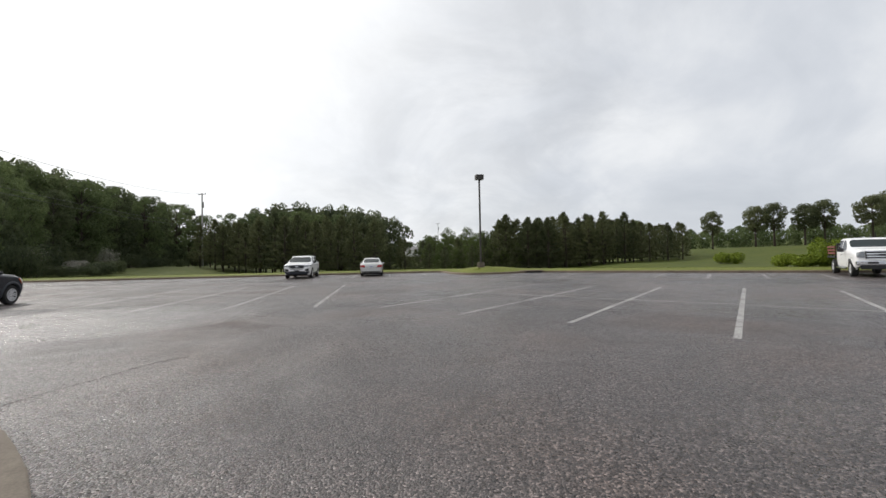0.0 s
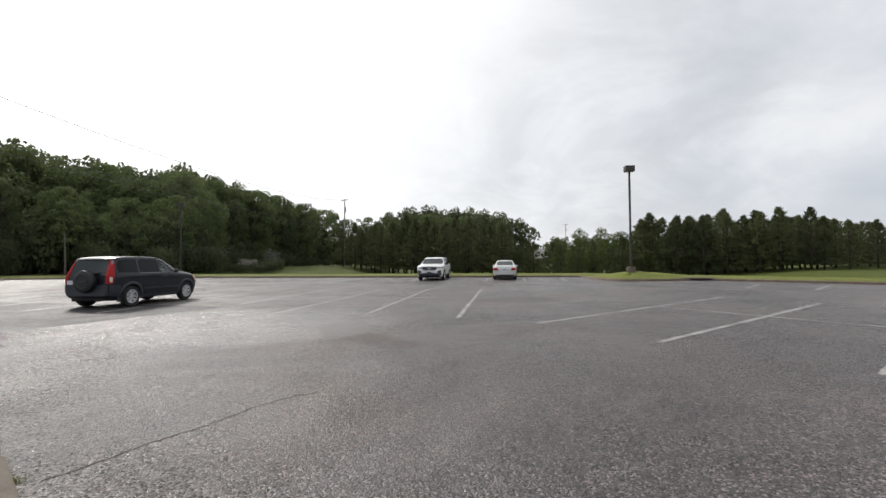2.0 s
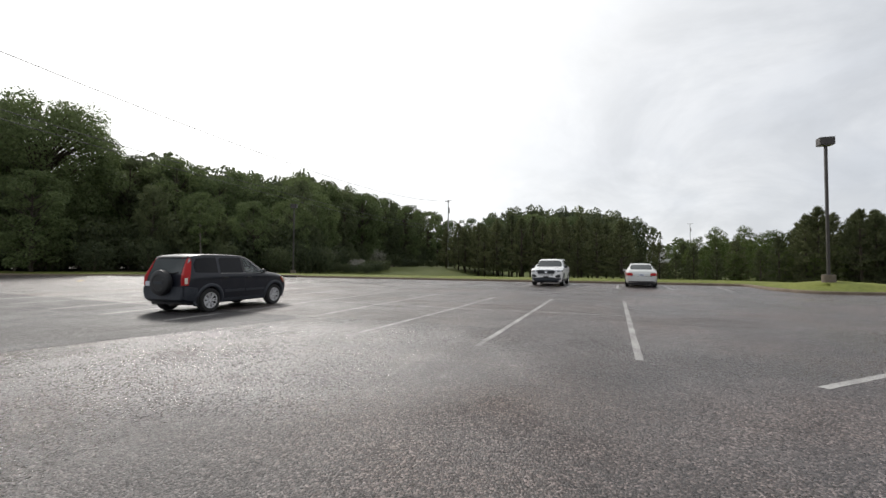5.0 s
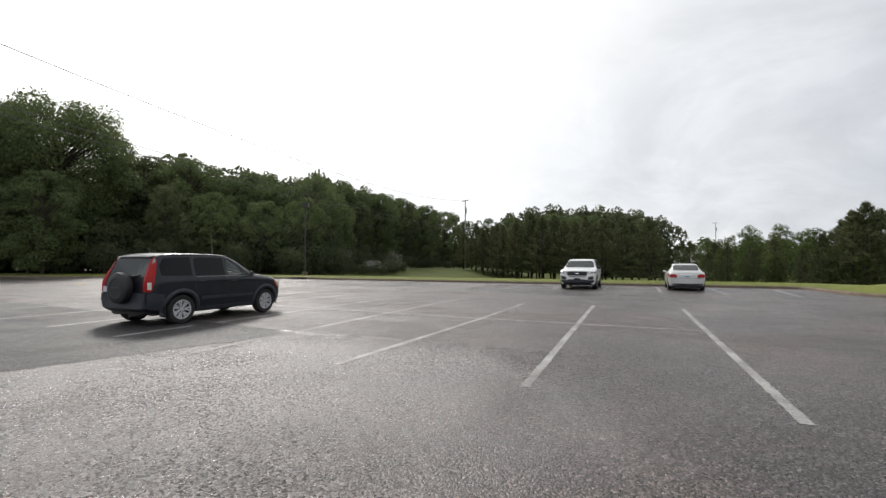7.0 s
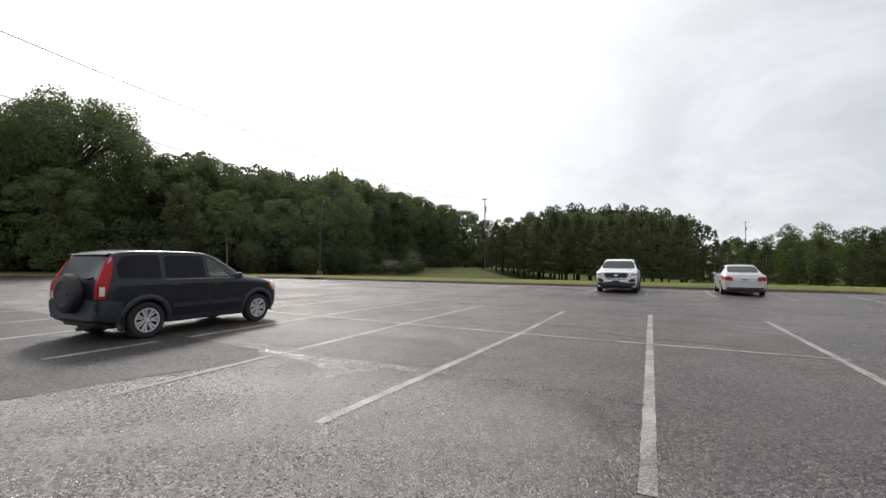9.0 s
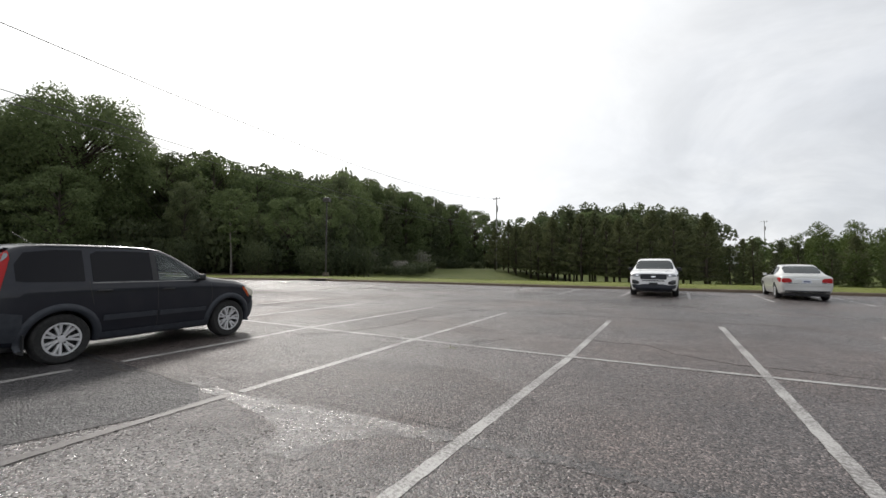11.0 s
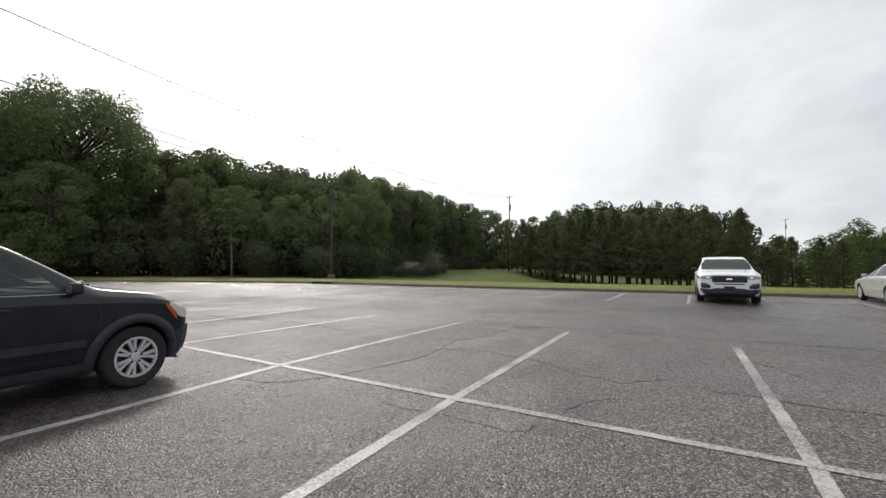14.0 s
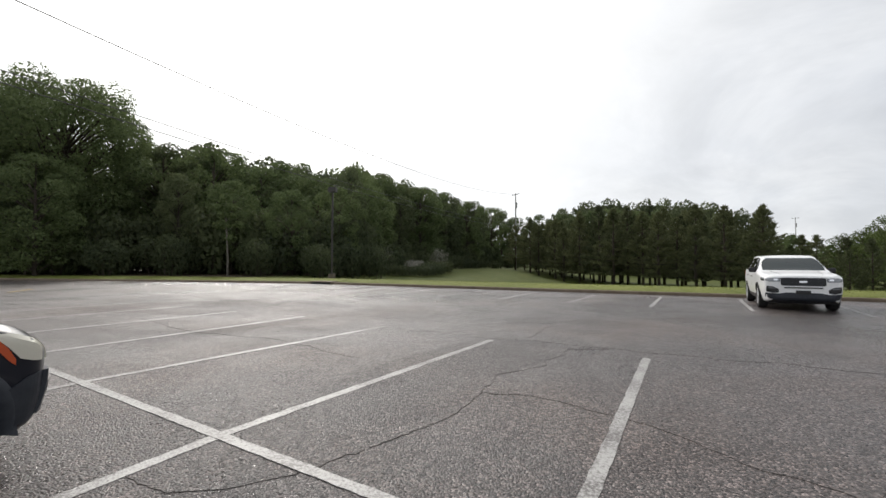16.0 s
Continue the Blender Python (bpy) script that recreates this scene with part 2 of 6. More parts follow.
def leaf_mat(name, a, c, trans=0.3):
    m, nt, b = base_mat(name, rough=0.65, spec=0.14)
    geo = nt.nodes.new("ShaderNodeNewGeometry")
    info = nt.nodes.new("ShaderNodeObjectInfo")
    f = math_node(nt, "ADD", math_node(nt, "MULTIPLY", geo.outputs["Random Per Island"], 0.5), math_node(nt, "MULTIPLY", info.outputs["Random"], 0.5))
    f = math_node(nt, "ADD", math_node(nt, "MULTIPLY", f, 0.7), math_node(nt, "MULTIPLY", noise_node(nt, geo.outputs["Position"], 0.25, 3), 0.3))
    col = ramp(nt, f, [(0.2, a), (0.8, c)])
    link(nt, col, b.inputs["Base Color"])
    tr = nt.nodes.new("ShaderNodeBsdfTranslucent")
    link(nt, col, tr.inputs[0])
    mx = nt.nodes.new("ShaderNodeMixShader")
    mx.inputs[0].default_value = trans
    link(nt, b.outputs[0], mx.inputs[1])
    link(nt, tr.outputs[0], mx.inputs[2])
    link(nt, mx.outputs[0], nt.nodes["Material Output"].inputs[0])
    return m


M_LEAF_OAK = leaf_mat("oak_leaves", (0.0659, 0.0927, 0.0415), (0.1586, 0.1976, 0.083), 0.45)
M_LEAF_LIGHT = leaf_mat("light_leaves", (0.046, 0.069, 0.0184), (0.115, 0.1472, 0.0437))
M_LEAF_DARK = leaf_mat("dark_leaves", (0.06, 0.0775, 0.0425), (0.14, 0.1625, 0.0775), 0.45)
M_NEEDLE = leaf_mat("pine_needles", (0.0576, 0.072, 0.0372), (0.1488, 0.1584, 0.0744), 0.32)
M_BLOSSOM = leaf_mat("pale_blossom", (0.05, 0.065, 0.032), (0.40, 0.38, 0.33))
# darker than the tree leaves: shade under the crowns is put into this colour
M_UNDER_SHADED = leaf_mat("shaded_undergrowth_leaves", (0.0472, 0.061, 0.0335), (0.1043, 0.122, 0.0571), 0.45)
M_HEDGE = leaf_mat("bush_leaves", (0.09, 0.13, 0.013), (0.21, 0.26, 0.032))
M_BLADE = leaf_mat("grass_blades", (0.085, 0.115, 0.02), (0.20, 0.22, 0.05))


# ---- mesh helpers ----
def obj(name, bm, mat, parent=None, label="", smooth=False):
    me = bpy.data.meshes.new(name)
    bm.to_mesh(me)
    bm.free()
    for mm in (mat if isinstance(mat, (list, tuple)) else [mat]):
        me.materials.append(mm)
    if smooth:
        for p in me.polygons:
            p.use_smooth = True
    ob = new(name, me)
    if parent is not None:
        ob.parent = parent
    if label:
        ob["label"] = label
    return ob


def part(name, bm, mat, parent, label="", smooth=False):
    return obj(name, bm, mat, parent, label, smooth)


def empty(name, label, category, group="", kind=""):
    return tagged(new(name), label, category, group, kind)


def mesh_from(name, verts, faces, mat, parent=None, smooth=False):
    me = bpy.data.meshes.new(name)
    me.from_pydata(verts, [], faces)
    me.materials.append(mat)
    if smooth:
        me.polygons.foreach_set("use_smooth", [True] * len(me.polygons))
    ob = new(name, me)
    if parent is not None:
        ob.parent = parent
    return ob


def box(bm, lo, hi, bev=0.0):
    v = [bm.verts.new((x, y, z)) for x in (lo[0], hi[0]) for y in (lo[1], hi[1]) for z in (lo[2], hi[2])]
    fs = [bm.faces.new([v[i] for i in f]) for f in ((0, 1, 3, 2), (4, 6, 7, 5), (0, 4, 5, 1), (2, 3, 7, 6), (0, 2, 6, 4), (1, 5, 7, 3))]
    if bev:
        es = list({e for f in fs for e in f.edges})
        bmesh.ops.bevel(bm, geom=es, offset=bev, segments=2, affect="EDGES", profile=0.6)
    return bm


def tube(bm, pts, radii, seg=8, cap=True):
    """A tapered tube along pts."""
    rings = []
    pts = [Vector(p) for p in pts]
    for i, p in enumerate(pts):
        d = (pts[min(i + 1, len(pts) - 1)] - pts[max(i - 1, 0)]).normalized()
        a = d.orthogonal().normalized() if i == 0 else (a - d * a.dot(d)).normalized()
        c = d.cross(a)
        r = radii[i] if isinstance(radii, (list, tuple)) else radii
        rings.append([bm.verts.new(p + (a * math.cos(k * 2 * math.pi / seg) + c * math.sin(k * 2 * math.pi / seg)) * r) for k in range(seg)])
    for r0, r1 in zip(rings, rings[1:]):
        for k in range(seg):
            bm.faces.new((r0[k], r0[(k + 1) % seg], r1[(k + 1) % seg], r1[k]))
    if cap:
        bm.faces.new(rings[0][::-1])
        bm.faces.new(rings[-1])
    return bm


def lathe(bm, prof, seg=28, axis="y", loop=False):
    """Revolve (r, a) pairs about the axis; a runs along it."""
    rings = []
    for r, a in prof:
        ring = []
        for k in range(seg):
            t = 2 * math.pi * k / seg
            p = (r * math.cos(t), a, r * math.sin(t)) if axis == "y" else (r * math.cos(t), r * math.sin(t), a)
            ring.append(bm.verts.new(p))
        rings.append(ring)
    pairs = list(zip(rings, rings[1:])) + ([(rings[-1], rings[0])] if loop else [])
    for r0, r1 in pairs:
        for k in range(seg):
            bm.faces.new((r0[k], r1[k], r1[(k + 1) % seg], r0[(k + 1) % seg]))
    if not loop:
        bm.faces.new(rings[0])
        bm.faces.new(rings[-1][::-1])
    bmesh.ops.recalc_face_normals(bm, faces=bm.faces)
    return bm


def ribbon_mesh(name, pts, width, z, mat, parent=None, thick=0.004, jitter=0.0, rnd=None, rag=0.0):
    """A thin raised strip along pts on the ground."""
    bm = bmesh.new()
    rnd = rnd or random.Random(1)
    fine = []
    for (ax, ay), (bx, by) in zip(pts, pts[1:]):
        n = max(1, int(math.hypot(bx - ax, by - ay) / (0.06 if jitter else 0.10 if rag else 3.0)))
        for i in range(n):
            s = i / n
            fine.append((ax + (bx - ax) * s + rnd.uniform(-jitter, jitter), ay + (by - ay) * s + rnd.uniform(-jitter, jitter)))
    fine.append(pts[-1])
    prev = None
    for i, (x, y) in enumerate(fine):
        x0, y0 = fine[max(i - 1, 0)]
        x1, y1 = fine[min(i + 1, len(fine) - 1)]
        d = math.hypot(x1 - x0, y1 - y0) or 1
        nx, ny = -(y1 - y0) / d, (x1 - x0) / d
        w = width * (0.5 if not jitter else rnd.uniform(0.15, 0.85)) + rnd.uniform(-rag, rag)
        u = w if not rag else width * 0.5 + rnd.uniform(-rag, rag)
        cur = [bm.verts.new((x + nx * w, y + ny * w, z)), bm.verts.new((x + nx * w, y + ny * w, z + thick)),
               bm.verts.new((x - nx * u, y - ny * u, z + thick)), bm.verts.new((x - nx * u, y - ny * u, z))]
        if prev:
            for k in range(3):
                bm.faces.new((prev[k], cur[k], cur[k + 1], prev[k + 1]))
        else:
            bm.faces.new(cur)
        prev = cur
    bm.faces.new(prev[::-1])
    bmesh.ops.recalc_face_normals(bm, faces=bm.faces)
    return obj(name, bm, mat, parent)


# ---- ground ----
KERB = [(-95, 10.0), (-78, 17.0), (-61, 24.6), (-52.6, 29.0), (-44, 33.0), (-39, 35.4), (-34, 36.5), (-24, 37.9), (-12.9, 39.7),
        (-4, 41.1), (-0.9, 41.6), (-0.2, 41.0), (0.2, 38.4), (0.9, 36.0), (2.2, 34.9), (3.8, 35.2), (5.6, 36.3), (7.0, 36.9), (8.6, 36.4),
        (16, 32.2), (24.5, 27.6), (38, 20.2), (60, 8.0), (110, -20)]


def kerb_curve():
    """The kerb line with rounded corners."""
    pts = [Vector(p).to_3d() for p in KERB]
    for _ in range(2):
        out = [pts[0]]
        for a, c in zip(pts, pts[1:]):
            if (c - a).length > 6:
                out += [a.lerp(c, 1.5 / (c - a).length), a.lerp(c, 1 - 1.5 / (c - a).length)]
            else:
                out += [a.lerp(c, 0.25), a.lerp(c, 0.75)]
        pts = out + [pts[-1]]
    return [(p.x, p.y) for p in pts]


KC = kerb_curve()
KSEG = np.array([(a[0], a[1], c[0], c[1]) for a, c in zip(KC, KC[1:])])


def kerb_dist(x, y):
    """Signed distance from the kerb line, positive on the grass side."""
    ax, ay, bx, by = KSEG.T
    dx, dy = bx - ax, by - ay
    t = np.clip(((x - ax) * dx + (y - ay) * dy) / (dx * dx + dy * dy), 0, 1)
    d2 = (ax + t * dx - x) ** 2 + (ay + t * dy - y) ** 2
    i = int(np.argmin(d2))
    side = dx[i] * (y - ay[i]) - dy[i] * (x - ax[i])
    return math.sqrt(d2[i]) * (1 if side > 0 else -1)


def smooth01(v):
    v = min(1.0, max(0.0, v))
    return v * v * (3 - 2 * v)


def ground_z(x, y, d=None, sheet=False):
    """Height of the grass land; the lot itself lies at 0."""
    d = kerb_dist(x, y) if d is None else d
    if d < (4.0 if sheet else 0.3):
        return -0.06
    z = 0.13 + 0.10 * smooth01((d - 0.3) / 2.5)
    mound = 0.34 * math.exp(-(((x - 3.4) / 3.0) ** 2 + ((y - 38.0) / 2.4) ** 2))
    fall = -2.45 * smooth01((d - 2.0) / 36.0) * smooth01((x + 62) / 26.0) * (1 - 0.78 * smooth01((x - 12) / 24.0))
    fall -= 0.5 * smooth01((d - 60) / 90.0)
    hill = smooth01((x - 36) / 32.0) * smooth01((d - 14) / 70.0) * 2.75
    far = 0.0
    r = math.hypot(x, y)
    if r > 190:
        far = 9.0 * smooth01((r - 190) / 260.0) + noise.noise((x * 0.004, y * 0.004, 0.0)) * 6 * smooth01((r - 190) / 200.0)
    rough = noise.noise((x * 0.06, y * 0.06, 3.0)) * 0.18 * smooth01((d - 6) / 25.0)
    return z + mound + fall + hill + far + rough


def make_ground():
    coords = sorted(set([round(v, 3) for v in
                         list(np.arange(-110, 70.1, 2.2)) + [s * (75 + 9 * i ** 1.55) for i in range(0, 34) for s in (-1, 1)]]))
    xs = [v for v in coords if v < -110 or v > 70] + list(np.arange(-110, 70.1, 2.2))
    ys = [v for v in coords if v < -60 or v > 130] + list(np.arange(-60, 130.1, 2.2))
    xs, ys = sorted(set(xs)), sorted(set(ys))
    vs, fs = [], []
    for y in ys:
        for x in xs:
            vs.append((x, y, ground_z(x, y, sheet=True)))
    n = len(xs)
    for j in range(len(ys) - 1):
        for i in range(n - 1):
            fs.append((j * n + i, j * n + i + 1, (j + 1) * n + i + 1, (j + 1) * n + i))
    g = mesh_from("ground", vs, fs, M_LAND, smooth=True)
    tagged(g, "rough green grass land around the car park", "grass", kind="structure")
    # verge strip right behind the kerb
    vs, fs = [], []
    offs = (0.16, 0.3, 0.9, 2.0, 3.4, 5.2, 7.4)
    for i, (x, y) in enumerate(KC):
        x0, y0 = KC[max(i - 1, 0)]
        x1, y1 = KC[min(i + 1, len(KC) - 1)]
        d = math.hypot(x1 - x0, y1 - y0)
        nx, ny = -(y1 - y0) / d, (x1 - x0) / d
        for o in offs:
            px, py = x + nx * o, y + ny * o
            lift = 0.13 if o < 0.31 else ground_z(px, py, o) + 0.012
            vs.append((px, py, lift - (0.25 if o == offs[-1] else 0)))
    m = len(offs)
    for i in range(len(KC) - 1):
        for k in range(m - 1):
            fs.append((i * m + k, (i + 1) * m + k, (i + 1) * m + k + 1, i * m + k + 1))
    v = mesh_from("grass_verge", vs, fs, M_GRASS, smooth=True)
    tagged(v, "mown grass verge behind the kerb", "grass", kind="structure")
    # asphalt sheet
    bm = bmesh.new()
    outline = KC + [(110, -90), (-95, -90)]
    f = bm.faces.new([bm.verts.new((x, y, 0.0)) for x, y in outline][::-1])
    bmesh.ops.triangulate(bm, faces=[f])
    bmesh.ops.recalc_face_normals(bm, faces=bm.faces)
    for f in bm.faces:
        if f.normal.z < 0:
            f.normal_flip()
    tagged(obj("road", bm, M_ASPHALT), "worn damp grey asphalt of the car park", "asphalt", kind="structure")
    # smoother, darker paving lane in which the dark car stands
    bm = bmesh.new()
    edge = [(-13.75, 3.0), (-13.4, 8.0), (-13.05, 10.8), (-12.75, 12.5), (-12.55, 14.0), (-12.35, 15.0), (-12.38, 15.55), (-12.95, 15.80), (-14.0, 15.75), (-16.0, 15.65), (-30, 14.6), (-60, 12.2), (-60, -3), (-30, 0)]
    f = bm.faces.new([bm.verts.new((x, y, 0.004)) for x, y in edge])
    bmesh.ops.triangulate(bm, faces=[f])
    for f in bm.faces:
        if f.normal.z < 0:
            f.normal_flip()
    tagged(obj("pavement_lane", bm, M_ASPHALT_NEW), "darker smoother asphalt lane paved beside the rows", "asphalt", kind="structure")


make_ground()


def make_kerb():
    prof = [(-0.02, -0.05), (-0.005, 0.10), (0.02, 0.14), (0.05, 0.15), (0.15, 0.15), (0.17, 0.13), (0.17, -0.05)]
    root = empty("kerb", "weathered brown concrete kerb along the grass verge", "kerb", kind="structure")
    # walked length, cut into cast pieces
    fine = []
    for a, c in zip(KC, KC[1:]):
        n = max(1, int(math.hypot(c[0] - a[0], c[1] - a[1]) / 3.0))
        fine += [(a[0] + (c[0] - a[0]) * i / n, a[1] + (c[1] - a[1]) * i / n) for i in range(n)]
    fine.append(KC[-1])
    fine = [p for p in fine if -75 < p[0] < 62]
    def normal(i):
        x0, y0 = fine[max(i - 1, 0)]
        x1, y1 = fine[min(i + 1, len(fine) - 1)]
        d = math.hypot(x1 - x0, y1 - y0)
        return -(y1 - y0) / d, (x1 - x0) / d
    for i in range(len(fine) - 1):
        bm = bmesh.new()
        rings = []
        for j, s in ((i, 0.006), (i + 1, -0.006)):
            x, y = fine[j]
            nx, ny = normal(j)
            tx, ty = ny, -nx
            rings.append([bm.verts.new((x + nx * o + tx * s, y + ny * o + ty * s, z)) for o, z in prof])
        for k in range(len(prof) - 1):
            bm.faces.new((rings[0][k], rings[1][k], rings[1][k + 1], rings[0][k + 1]))
        bm.faces.new(rings[0])
        bm.faces.new(rings[1][::-1])
        bmesh.ops.recalc_face_normals(bm, faces=bm.faces)
        part("kerb_stone", bm, M_KERB, root)


make_kerb()


def drain_inlet(x, y, ang):
    """A kerb inlet: concrete lid over a black block that stands for the slot."""
    root = empty("storm_drain", "concrete kerb inlet with its shaded slot painted as a black block", "drain")
    bm = box(bmesh.new(), (-0.95, -0.06, 0.13), (0.95, 0.75, 0.20), 0.02)
    part("lid", bm, M_KERB, root)
    # solid block, no hollow: the shade inside the slot is its black colour
    bm = box(bmesh.new(), (-0.85, -0.07, 0.0), (0.85, -0.02, 0.125))
    part("opening", bm, M_DARK, root, "black block painted as the shaded slot")
    for sx in (-1, 1):
        bm = box(bmesh.new(), (sx * 0.9 - 0.06, -0.08, 0.0), (sx * 0.9 + 0.06, 0.2, 0.128), 0.01)
        part("jamb", bm, M_KERB, root)
    root.matrix_world = pose(x, y, 0, 0, 0, ang)


drain_inlet(6.9, 36.72, 0)
drain_inlet(-36.6, 35.8, 13)

# painted stalls: row by the dark car, row on the far side of the aisle, and the two rows by the kerb
ROW_A = [((-4.30, 14.88), (-5.73, 25.36)), ((-6.87, 14.65), (-8.40, 25.07)), ((-9.53, 14.26), (-10.09, 19.90), (-10.75, 24.74)), ((-12.39, 15.98), (-12.95, 19.61), (-13.62, 24.60)),
         ((-14.85, 13.55), (-15.08, 15.19)), ((-15.12, 15.75), (-15.36, 17.4), (-15.74, 19.35), (-16.25, 24.50)), ((-17.58, 13.3), (-18.62, 19.1), (-19.05, 24.52)), ((-20.4, 13.1), (-22.0, 24.45)), ((-23.4, 13.0), (-24.6, 23.95)),
         ((-26.3, 12.8), (-27.45, 23.9)), ((-29.1, 12.6), (-30.2, 23.7))]
ROW_B = [((-2.29, 14.44), (4.21, 23.07)), ((-0.12, 12.60), (6.22, 20.9)), ((2.1, 10.98), (8.55, 19.65)), ((4.23, 9.05), (11.02, 18.3)), ((6.4, 7.4), (13.1, 16.6)), ((8.5, 5.7), (15.4, 15.0))]
ROW_C = [((-1.55, 34.2), (-1.95, 39.4)), ((-4.3, 34.2), (-4.95, 39.2)), ((-7.08, 33.95), (-7.73, 38.95)), ((-9.9, 33.85), (-10.45, 38.6)), ((-12.55, 33.6), (-13.07, 38.3)),
         ((-15.27, 33.1), (-15.85, 38.0)), ((-18.0, 33.0), (-18.5, 37.5)), ((-20.8, 32.6), (-21.3, 37.1)), ((-23.6, 32.2), (-24.1, 36.8)), ((-26.4, 31.9), (-26.9, 36.4)), ((-29.2, 31.5), (-29.7, 36.0))]
ROW_D = [((6.9, 28.6), (9.0, 32.7)), ((9.2, 27.6), (11.9, 31.9)), ((11.67, 26.4), (14.3, 30.4)), ((13.86, 25.0), (16.5, 28.9)), ((16.1, 23.6), (18.8, 27.5)), ((18.4, 22.2), (21.1, 26.1)), ((23.0, 19.4), (25.7, 23.3))]
for row, grp in ((ROW_A, "stall lines of the middle row"), (ROW_B, "stall lines of the slanting row"), (ROW_C, "stall lines along the kerb"), (ROW_D, "stall lines along the slanting kerb")):
    for pts in row:
        ob = ribbon_mesh("stall_line", list(pts), 0.115, 0.002, M_PAINT, thick=0.003, rag=0.005)
        tagged(ob, "worn white painted stall line on asphalt", "road marking", grp)
for pts in ([(-4.95, 20.60), (-10.09, 19.90), (-12.95, 19.61), (-15.74, 19.35), (-18.72, 19.08), (-30.0, 18.1)], [(1.12, 18.64), (2.93, 17.10), (5.1, 15.25), (7.65, 13.2), (9.4, 11.65), (14.0, 8.2)]):
    ob = ribbon_mesh("stall_head_line", pts, 0.10, 0.003, M_PAINT, thick=0.0045, rag=0.005)
    tagged(ob, "long worn white line dividing facing stalls", "road marking")
tagged(ribbon_mesh("faded_stall_line", [(-12.38, 15.85), (-12.27, 15.1), (-12.16, 14.4), (-12.0, 13.5)], 0.11, 0.004, M_PAINT_FADED, thick=0.003, rag=0.01), "almost worn away white stall line on asphalt", "road marking")
tagged(ribbon_mesh("yellow_line", [(-41.2, 21.2), (-43.5, 22.4)], 0.15, 0.004, M_YELLOW), "faded yellow painted line on asphalt", "road marking")

rc = random.Random(5)
CRACKS = [([(-14.60, 19.95), (-14.54, 20.44), (-14.54, 21.05), (-14.66, 21.65), (-14.92, 22.42), (-14.65, 23.15), (-14.8, 24.5), (-14.2, 25.0)], 0.030),
          ([(-14.68, 21.66), (-14.13, 21.88), (-13.22, 21.78), (-12.60, 21.56), (-12.33, 21.38), (-11.96, 21.33), (-11.69, 21.25), (-11.34, 21.76)], 0.018),
          ([(-10.95, 21.65), (-10.78, 21.51), (-10.39, 21.6), (-10.07, 21.54), (-9.31, 21.63), (-8.75, 21.07), (-8.0, 20.78), (-6.2, 20.9)], 0.014),
          ([(-11.89, 19.96), (-11.77, 20.41), (-11.56, 20.73)], 0.016),
          ([(-13.5, 19.06), (-13.13, 19.07), (-12.84, 19.16), (-12.36, 19.18), (-12.05, 19.17), (-11.92, 19.38)], 0.014),
          ([(-10.8, 23.7), (-10.21, 23.29), (-9.9, 22.57)], 0.014),
          ([(-18.76, 24.47), (-16.43, 24.64), (-15.54, 24.96), (-14.2, 25.05), (-12.6, 25.2), (-11.04, 25.47), (-7.0, 26.1)], 0.026),
          ([(-15.81, 25.11), (-15.98, 26.16), (-16.38, 27.85)], 0.022),
          ([(-31.4, 27.2), (-22.25, 26.6), (-19.66, 27.0), (-16.1, 27.2)], 0.035),
          ([(-16.6, 15.50), (-15.92, 15.55), (-14.97, 15.63), (-14.0, 15.74), (-12.8, 15.82)], 0.10),
          ([(-5.05, 6.40), (-4.97, 6.71), (-4.91, 7.03), (-4.80, 7.35), (-4.71, 7.77), (-4.59, 8.25), (-4.30, 8.75)], 0.03),
          ([(-15.6, 18.67), (-15.11, 18.74), (-14.84, 19.03), (-14.68, 19.42), (-14.60, 19.95)], 0.022),
          ([(-17.0, 22.0), (-19.4, 22.1), (-22.0, 21.5), (-25.0, 21.6)], 0.024)]


def crack_mesh(pts, width, rnd):
    """A broken, wandering thread of narrow slivers along pts, joined in one mesh."""
    vs, fs = [], []
    line = [Vector(p) for p in pts]
    for level, wob in ((0.45, 0.10), (0.18, 0.045), (0.06, 0.016)):
        out = [line[0]]
        for a, c in zip(line, line[1:]):
            n = max(1, int((c - a).length / level))
            for i in range(1, n + 1):
                p = a.lerp(c, i / n)
                if i < n:
                    p = p + Vector((rnd.gauss(0, wob), rnd.gauss(0, wob))) * 0.6
                out.append(p)
        line = out
    state, prev = 1.0, None
    for i in range(len(line) - 1):
        state += rnd.uniform(-.35, .35) + (0.75 - state) * 0.12
        w = max(0.0, min(1.3, state)) * width * 0.5 * rnd.uniform(.6, 1.2)
        d = line[i + 1] - line[i]
        nrm = Vector((-d.y, d.x)).normalized() if d.length > 1e-6 else Vector((0, 1))
        w = max(w, width * 0.07)
        a, c = line[i] + nrm * w, line[i] - nrm * w
        k = len(vs)
        vs += [(a.x, a.y, 0.0045), (c.x, c.y, 0.0045)]
        if prev is not None:
            fs.append((prev, prev + 1, k + 1, k))
        prev = k
    ob = mesh_from("pavement_crack", vs, fs, M_CRACK)
    sol = ob.modifiers.new("depth", "SOLIDIFY")
    sol.thickness = 0.004
    return ob


for pts, wd in CRACKS:
    tagged(crack_mesh(pts, wd * (0.24 if wd < 0.04 else 0.48), rc), "thin broken dark crack in the asphalt", "crack")
for pts, wd in (([(-13.2, 15.79), (-12.04, 15.88), (-11.4, 15.99), (-10.9, 16.12), (-10.1, 16.28), (-8.97, 16.48), (-7.2, 16.6)], 0.15),):
    ob = ribbon_mesh("paving_joint", pts, wd, 0.0, M_TAR, thick=0.0035, jitter=0.012, rnd=rc)
    tagged(ob, "wet shiny seam between asphalt lanes", "asphalt seam")


